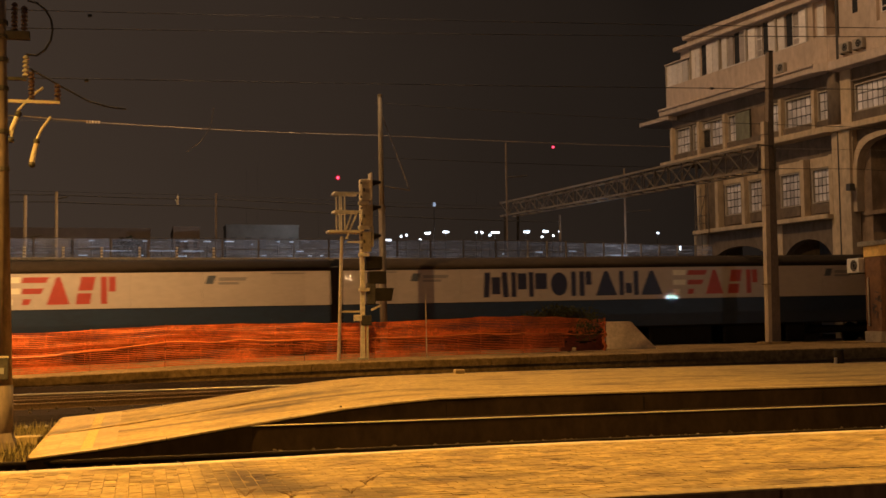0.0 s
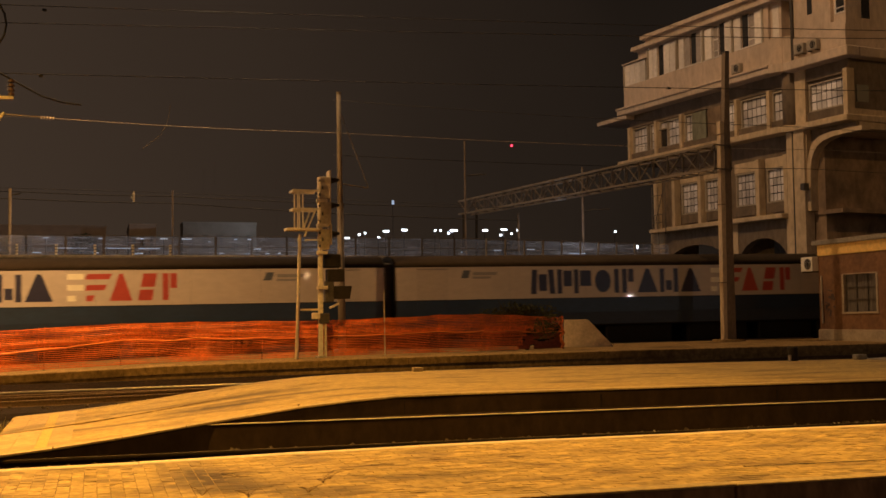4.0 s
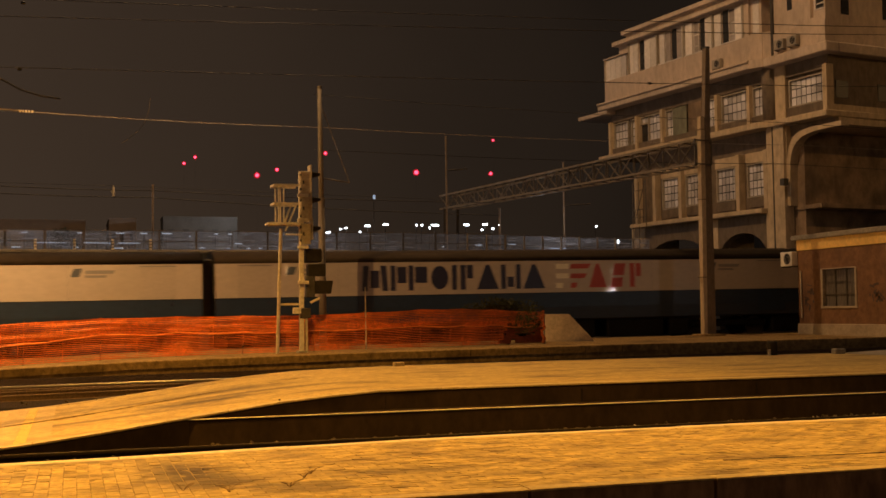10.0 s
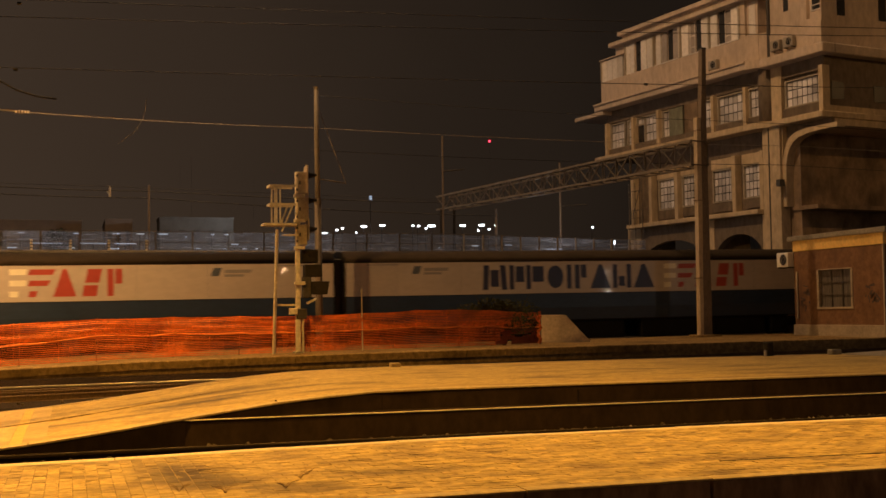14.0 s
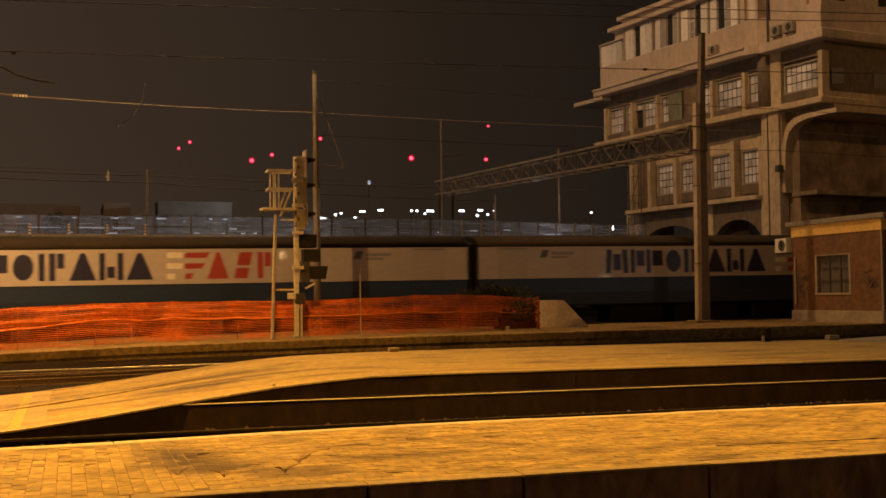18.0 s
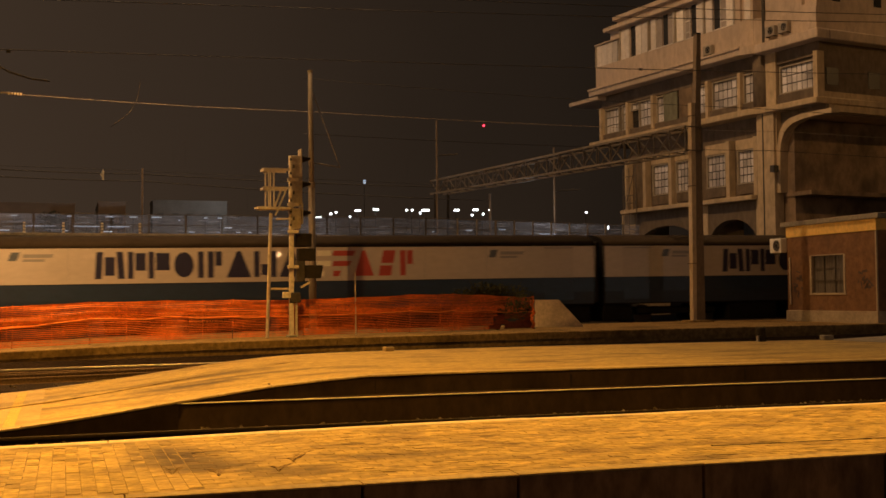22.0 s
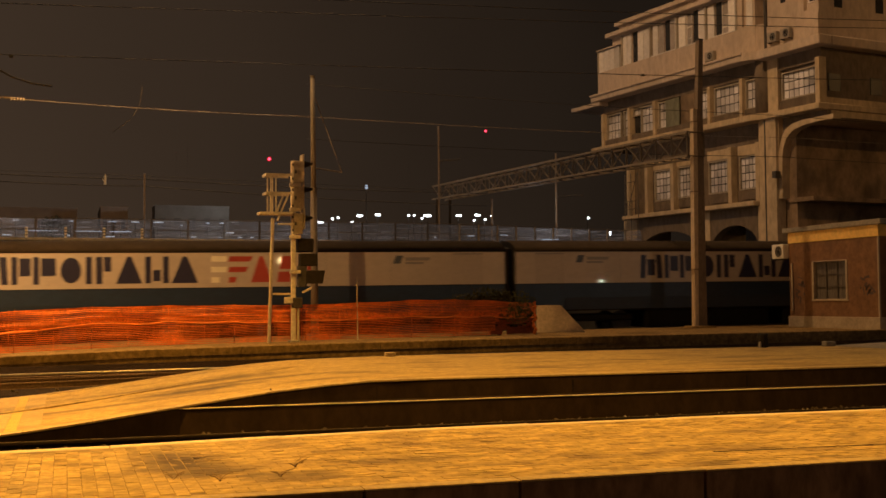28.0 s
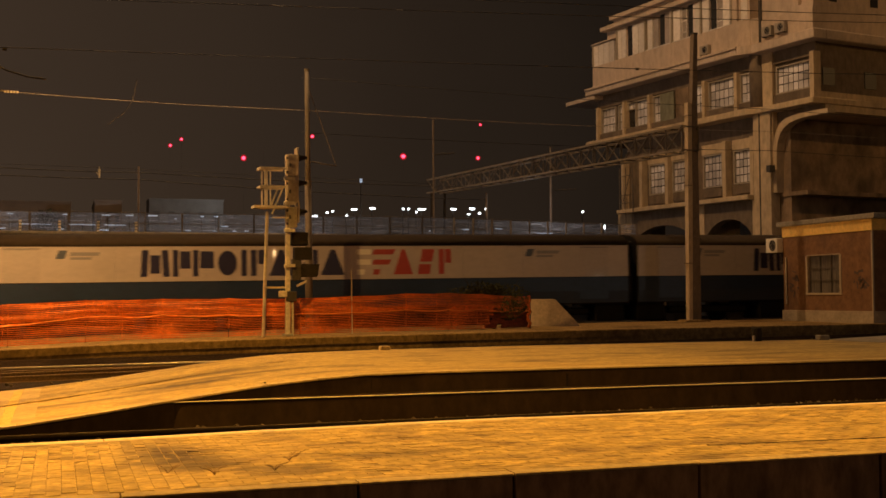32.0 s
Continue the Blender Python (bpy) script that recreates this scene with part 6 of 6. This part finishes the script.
far_building(3.3, 6.0, 124, 134, 11.9, "distant dim flat-roofed building", M_FARHAZE, 3, 3)
far_building(-26, 1.0, 128, 140, 12.0, "distant long dim building", M_FARHAZE, 12, 3)


def make_tree(x, y, h, spread, seed, label):
    rng = random.Random(seed)
    t = thing("tree", label, "tree", group="trees behind the line")
    z0 = ground_z(x, y)
    bm = bmesh.new()
    rod(bm, (x, y, z0 - 0.1), (x + 0.1, y, z0 + h * 0.55), 0.22, 0.12, 8)
    for i in range(7):
        a = rng.uniform(0, 6.28)
        rod(bm, (x + 0.05, y, z0 + h * rng.uniform(0.3, 0.55)), (x + math.cos(a) * spread * 0.7, y + math.sin(a) * spread * 0.7, z0 + h * rng.uniform(0.6, 0.9)), 0.07, 0.02, 5)
    part("trunk", bm, M_BARK, t)
    bm = bmesh.new()
    for i in range(8):
        a = rng.uniform(0, 6.28)
        d = rng.uniform(0.1, 0.75) * spread
        leaf_cloud(bm, (x + math.cos(a) * d, y + math.sin(a) * d, z0 + h * rng.uniform(0.55, 0.95)), (spread * 0.5, spread * 0.5, h * 0.16), 260, 0.16, rng)
    part("crown", bm, M_LEAF, t)
    return t


for i, (x, y, h, s) in enumerate(((-1.2, 104, 9.0, 2.4),)):
    make_tree(x, y, h, s, 40 + i, "dark leafy tree behind the railway")


def make_station_lamps():
    first = None
    for x, z, big in ((33.9, 13.4, 1), (35.7, 13.9, 0), (36.5, 14.1, 0), (38.5, 13.5, 0), (39.6, 14.4, 1), (42.3, 14.6, 1), (46.9, 14.6, 0), (47.7, 14.6, 0), (48.9, 14.2, 0), (49.7, 14.6, 2), (51.3, 14.5, 0), (54.5, 14.7, 1), (56.9, 14.0, 0), (57.4, 14.8, 1), (58.6, 14.2, 0), (59.6, 14.8, 0), (75.3, 14.7, 0)):
        w = (0.13, 0.4, 0.55)[big]
        t = thing("station_lamp_post", "distant lamp post with a cold white lantern", "lamp post", pose(x, 160, 0.5), "distant station lamps")
        part("pole", rods([((0, 0.3, -0.1), (0, 0.3, z - 0.4))], 0.07, 6), M_DARKSTEEL, t)
        part("arm", rods([((0, 0.3, z - 0.45), (0, 0, z - 0.35))], 0.05, 5), M_DARKSTEEL, t)
        part("lantern", bbox(-w, w, -0.15, 0.15, z - 0.5 - 0.12, z - 0.5 + 0.1, 0.05), M_LAMPWHITE, t, "glowing cold white lantern")


make_station_lamps()


def glow_mark(x, y, z, w, h, base, label, glow_paint=None):
    t = thing("wall_lamp_post", label, "lamp post", group="small cold lamps")
    part("pole", rods([((x, y + 0.1, base), (x, y + 0.1, z))], 0.04, 6), M_DARKSTEEL, t)
    part("lantern", bbox(x - w, x + w, y - 0.05, y + 0.05, z - h, z + h, 0.02), glow_paint or M_DIMGLOW, t, "small glowing block")


# Glowing bars stand in for white streaks and glints along the screen rails.
for x, z, w in ((-2.3, 5.98, 0.15), (0.2, 5.98, 0.12), (2.1, 5.98, 0.22), (3.2, 5.98, 0.19), (4.3, 5.98, 0.25), (5.4, 5.85, 0.06), (6.7, 5.98, 0.09), (7.4, 5.98, 0.12), (-1.1, 5.50, 0.71), (1.0, 5.50, 0.62), (2.5, 5.50, 0.53), (-2.7, 5.28, 0.22), (-0.0, 5.28, 0.15), (2.0, 5.25, 0.22), (6.0, 5.28, 0.14), (7.3, 5.27, 0.09), (7.8, 5.50, 0.19), (8.3, 5.27, 0.11), (8.9, 5.28, 0.09), (18.6, 5.4, 0.06), (22.5, 5.55, 0.22), (25.2, 5.35, 0.5), (20.6, 5.5, 0.2)):
    glow_mark(x, 58.5, z, w, 0.016 if w > 0.3 else 0.024, 4.85, "small glowing bar for a white streak on the screens")

glow_mark(28.85, 58.5, 5.72, 0.03, 0.12, 4.85, "upright cold white lamp behind the screens", M_LAMPWHITE)

t = thing("station_lamp_post", "distant lamp post with a dim square lantern", "lamp post", pose(40.63, 160, 0.5), "distant station lamps")
part("pole", rods([((0, 0.2, -0.1), (0, 0.2, 18.01))], 0.06, 6), M_DARKSTEEL, t)
part("lantern", bbox(-0.17, 0.17, -0.1, 0.1, 17.76, 18.31, 0.03), M_DIMGLOW, t, "dim square lantern")

# ---- red warning beacons on far masts ----


def dark_edge(ob):
    """The narrow edge of a lens is plain black metal."""
    ob.data.materials.append(M_BLACK)
    for p in ob.data.polygons:
        p.material_index = 0 if abs(p.normal.y) > 0.5 else 1


def beacon(x, z, r, group):
    """A flat lens on a turning spindle: it is seen full face, or edge on."""
    t = thing("warning_beacon", "red aviation warning beacon on a slender far mast", "beacon", pose(x, 300, 0.5), group)
    part("mast", rods([((0, 0.05, -0.2), (0, 0.05, z - 0.5))], 0.012, 5), M_BLACK, t)
    part("bearing", bbox(-0.03, 0.03, -0.03, 0.06, z - 0.5 - r * 0.4 - 0.1, z - 0.5 - r * 0.4), M_BLACK, t)
    bm = bmesh.new()
    rod(bm, (0, -0.004, 0), (0, 0.004, 0), r * 0.85, n=24)
    s = part("lens", bm, M_BEACON, t, "glowing red lens")
    dark_edge(s)
    # wider dim glowing disc, added as the halo around the lens
    bm = bmesh.new()
    rod(bm, (0, -0.002, 0), (0, 0.002, 0), r * 1.5, n=24)
    dark_edge(part("lens_halo", bm, M_BEACONHALO, s, "dim red disc painted as the lens's halo"))
    face = -math.degrees(math.atan2(x, 300))
    s.matrix_basis = pose(0, 0, z - 0.5, 0, 0, face)
    return s, z - 0.5, face


FLASH = [beacon(x, z, r, "flashing beacons") for x, z, r in ((26.3, 40.8, 0.36), (29.1, 42.5, 0.36), (44.9, 38.2, 0.55), (63.0, 44.5, 0.42), (88.0, 40.0, 0.62), (109.5, 40.2, 0.45))]
SLOW = [beacon(50.1, 39.8, 0.42, "slow beacon")]
steady = beacon(110.3, 49.5, 0.32, "steady beacon")

# ---- pavers of the near platform ----


def make_pavers():
    rng = random.Random(11)
    shapes = {}
    for long_y in (0, 1):
        w, d = (0.1005, 0.2085) if long_y else (0.2085, 0.1005)
        shapes[long_y] = mesh_of("paver", bbox(-w / 2, w / 2, -d / 2, d / 2, -0.02, 0.02, 0.004), M_PAVER)
    verts, faces = [], []
    made = 0
    x = -3.0
    col = 0
    while x < 12:
        long_y = 1 if x < 0.95 else 0
        px, py = (0.104, 0.212) if long_y else (0.212, 0.104)
        y = 8.37 + (py / 2 if long_y and col % 2 else 0) + py / 2
        row = 0
        while y < lerp(NEAR_FAR, x) - 0.17 - py / 2:
            xx = x + px / 2 + (px / 2 if (not long_y and row % 2) else 0)
            zz = 0.545 + rng.uniform(-0.002, 0.002)
            if rng.random() < 0.02:
                zz -= 0.006
            if -0.2 < x < 1.9 and y < 9.9 and made < 300:
                o = new("paver", shapes[long_y])
                o.parent = near_platform
                o.location = (xx, y, zz)
                o.rotation_euler = (rng.uniform(-0.012, 0.012), rng.uniform(-0.012, 0.012), rng.uniform(-0.01, 0.01))
                made += 1
            else:
                w, d = (0.0503, 0.1043) if long_y else (0.1043, 0.0503)
                k = len(verts)
                t1, t2 = rng.uniform(-0.002, 0.002), rng.uniform(-0.002, 0.002)
                for sx_, sy_ in ((-1, -1), (1, -1), (1, 1), (-1, 1)):
                    verts.append((xx + sx_ * w, y + sy_ * d, zz - 0.02))
                for sx_, sy_ in ((-1, -1), (1, -1), (1, 1), (-1, 1)):
                    verts.append((xx + sx_ * (w - 0.0025), y + sy_ * (d - 0.0025), zz + 0.018 + sx_ * t1 + sy_ * t2))
                faces += [(k + 4, k + 5, k + 6, k + 7)] + [(k + i, k + (i + 1) % 4, k + 4 + (i + 1) % 4, k + 4 + i) for i in range(4)]
            if not long_y and row % 2 and x - px < 0.95:
                # a half brick closes the row against the turned field
                k = len(verts)
                for dx, dy, dz in ((0, -1, -0.02), (0.5, -1, -0.02), (0.5, 1, -0.02), (0, 1, -0.02), (0, -1, 0.018), (0.5, -1, 0.018), (0.5, 1, 0.018), (0, 1, 0.018)):
                    verts.append((x + 0.003 + dx * 0.2, y + dy * 0.05, 0.545 + dz))
                faces += [(k + 4, k + 5, k + 6, k + 7)] + [(k + i, k + (i + 1) % 4, k + 4 + (i + 1) % 4, k + 4 + i) for i in range(4)]
            y += py
            row += 1
        x += px
        col += 1
    me = bpy.data.meshes.new("paver_field")
    me.from_pydata(verts, [], faces)
    me.materials.append(M_PAVER)
    o = new("paver_field", me)
    o.parent = near_platform
    tagged(o, "worn brick pavers", kind="stuff")


make_pavers()


def make_weeds():
    rng = random.Random(21)
    for x, y, n in ((1.8, 9.51, 16), (1.59, 9.0, 14), (1.12, 8.94, 12), (0.79, 9.14, 8), (1.89, 9.69, 8)):
        bm = bmesh.new()
        for _ in range(n):
            a = rng.uniform(0, 6.28)
            h = rng.uniform(0.03, 0.09)
            p = [(0, 0, 0), (math.cos(a) * h * 0.5, math.sin(a) * h * 0.5, h * 0.6), (math.cos(a) * h * 1.3, math.sin(a) * h * 1.3, h * 0.8)]
            for q, r in zip(p, p[1:]):
                rod(bm, q, r, 0.002, 0.0012, 4)
        solid("weed", bm, M_WEED, "small dry weed growing between the pavers", "weed", m=pose(x, y, 0.56), group="weeds in the paving")


make_weeds()


# ---- what moves ----


def beacon_rows(z, face, first, period, on):
    """Rows of the turning lens: edge on to the yard, then full face while the beacon shows."""
    rows = []
    k = first
    while k < 32.4:
        rows += [(k - 0.09, 90.0), (k - 0.06, 90.0), (k - 0.03, 90.0), (k - 0.015, 45.0), (k, 0.0), (k + 0.03, 0.0), (k + 0.06, 0.0)]
        rows += [(k + on - 0.06, 0.0), (k + on - 0.03, 0.0), (k + on, 0.0), (k + on + 0.015, 45.0), (k + on + 0.03, 90.0), (k + on + 0.06, 90.0), (k + on + 0.09, 90.0)]
        k += period
    before = [r for r in rows if r[0] <= 0]
    keep = [r for r in rows if 0.001 < r[0] < 31.99]
    keep = [(0.0, before[-1][1] if before else 90.0)] + keep + [(32.0, keep[-1][1])]
    return [(t, pose(0, 0, z, 0, 0, face + a)) for t, a in keep]


def motions():
    for k, car in zip(CARS, TRAIN):
        walk(car, [(float(t), car_pose(k, t)) for t in range(0, 33)])
    for s, z, face in FLASH:
        walk(s, beacon_rows(z, face, 1.60, 2.7265, 0.46))
    for s, z, face in SLOW:
        walk(s, beacon_rows(z, face, -0.49, 2.58, 0.80))


motions()
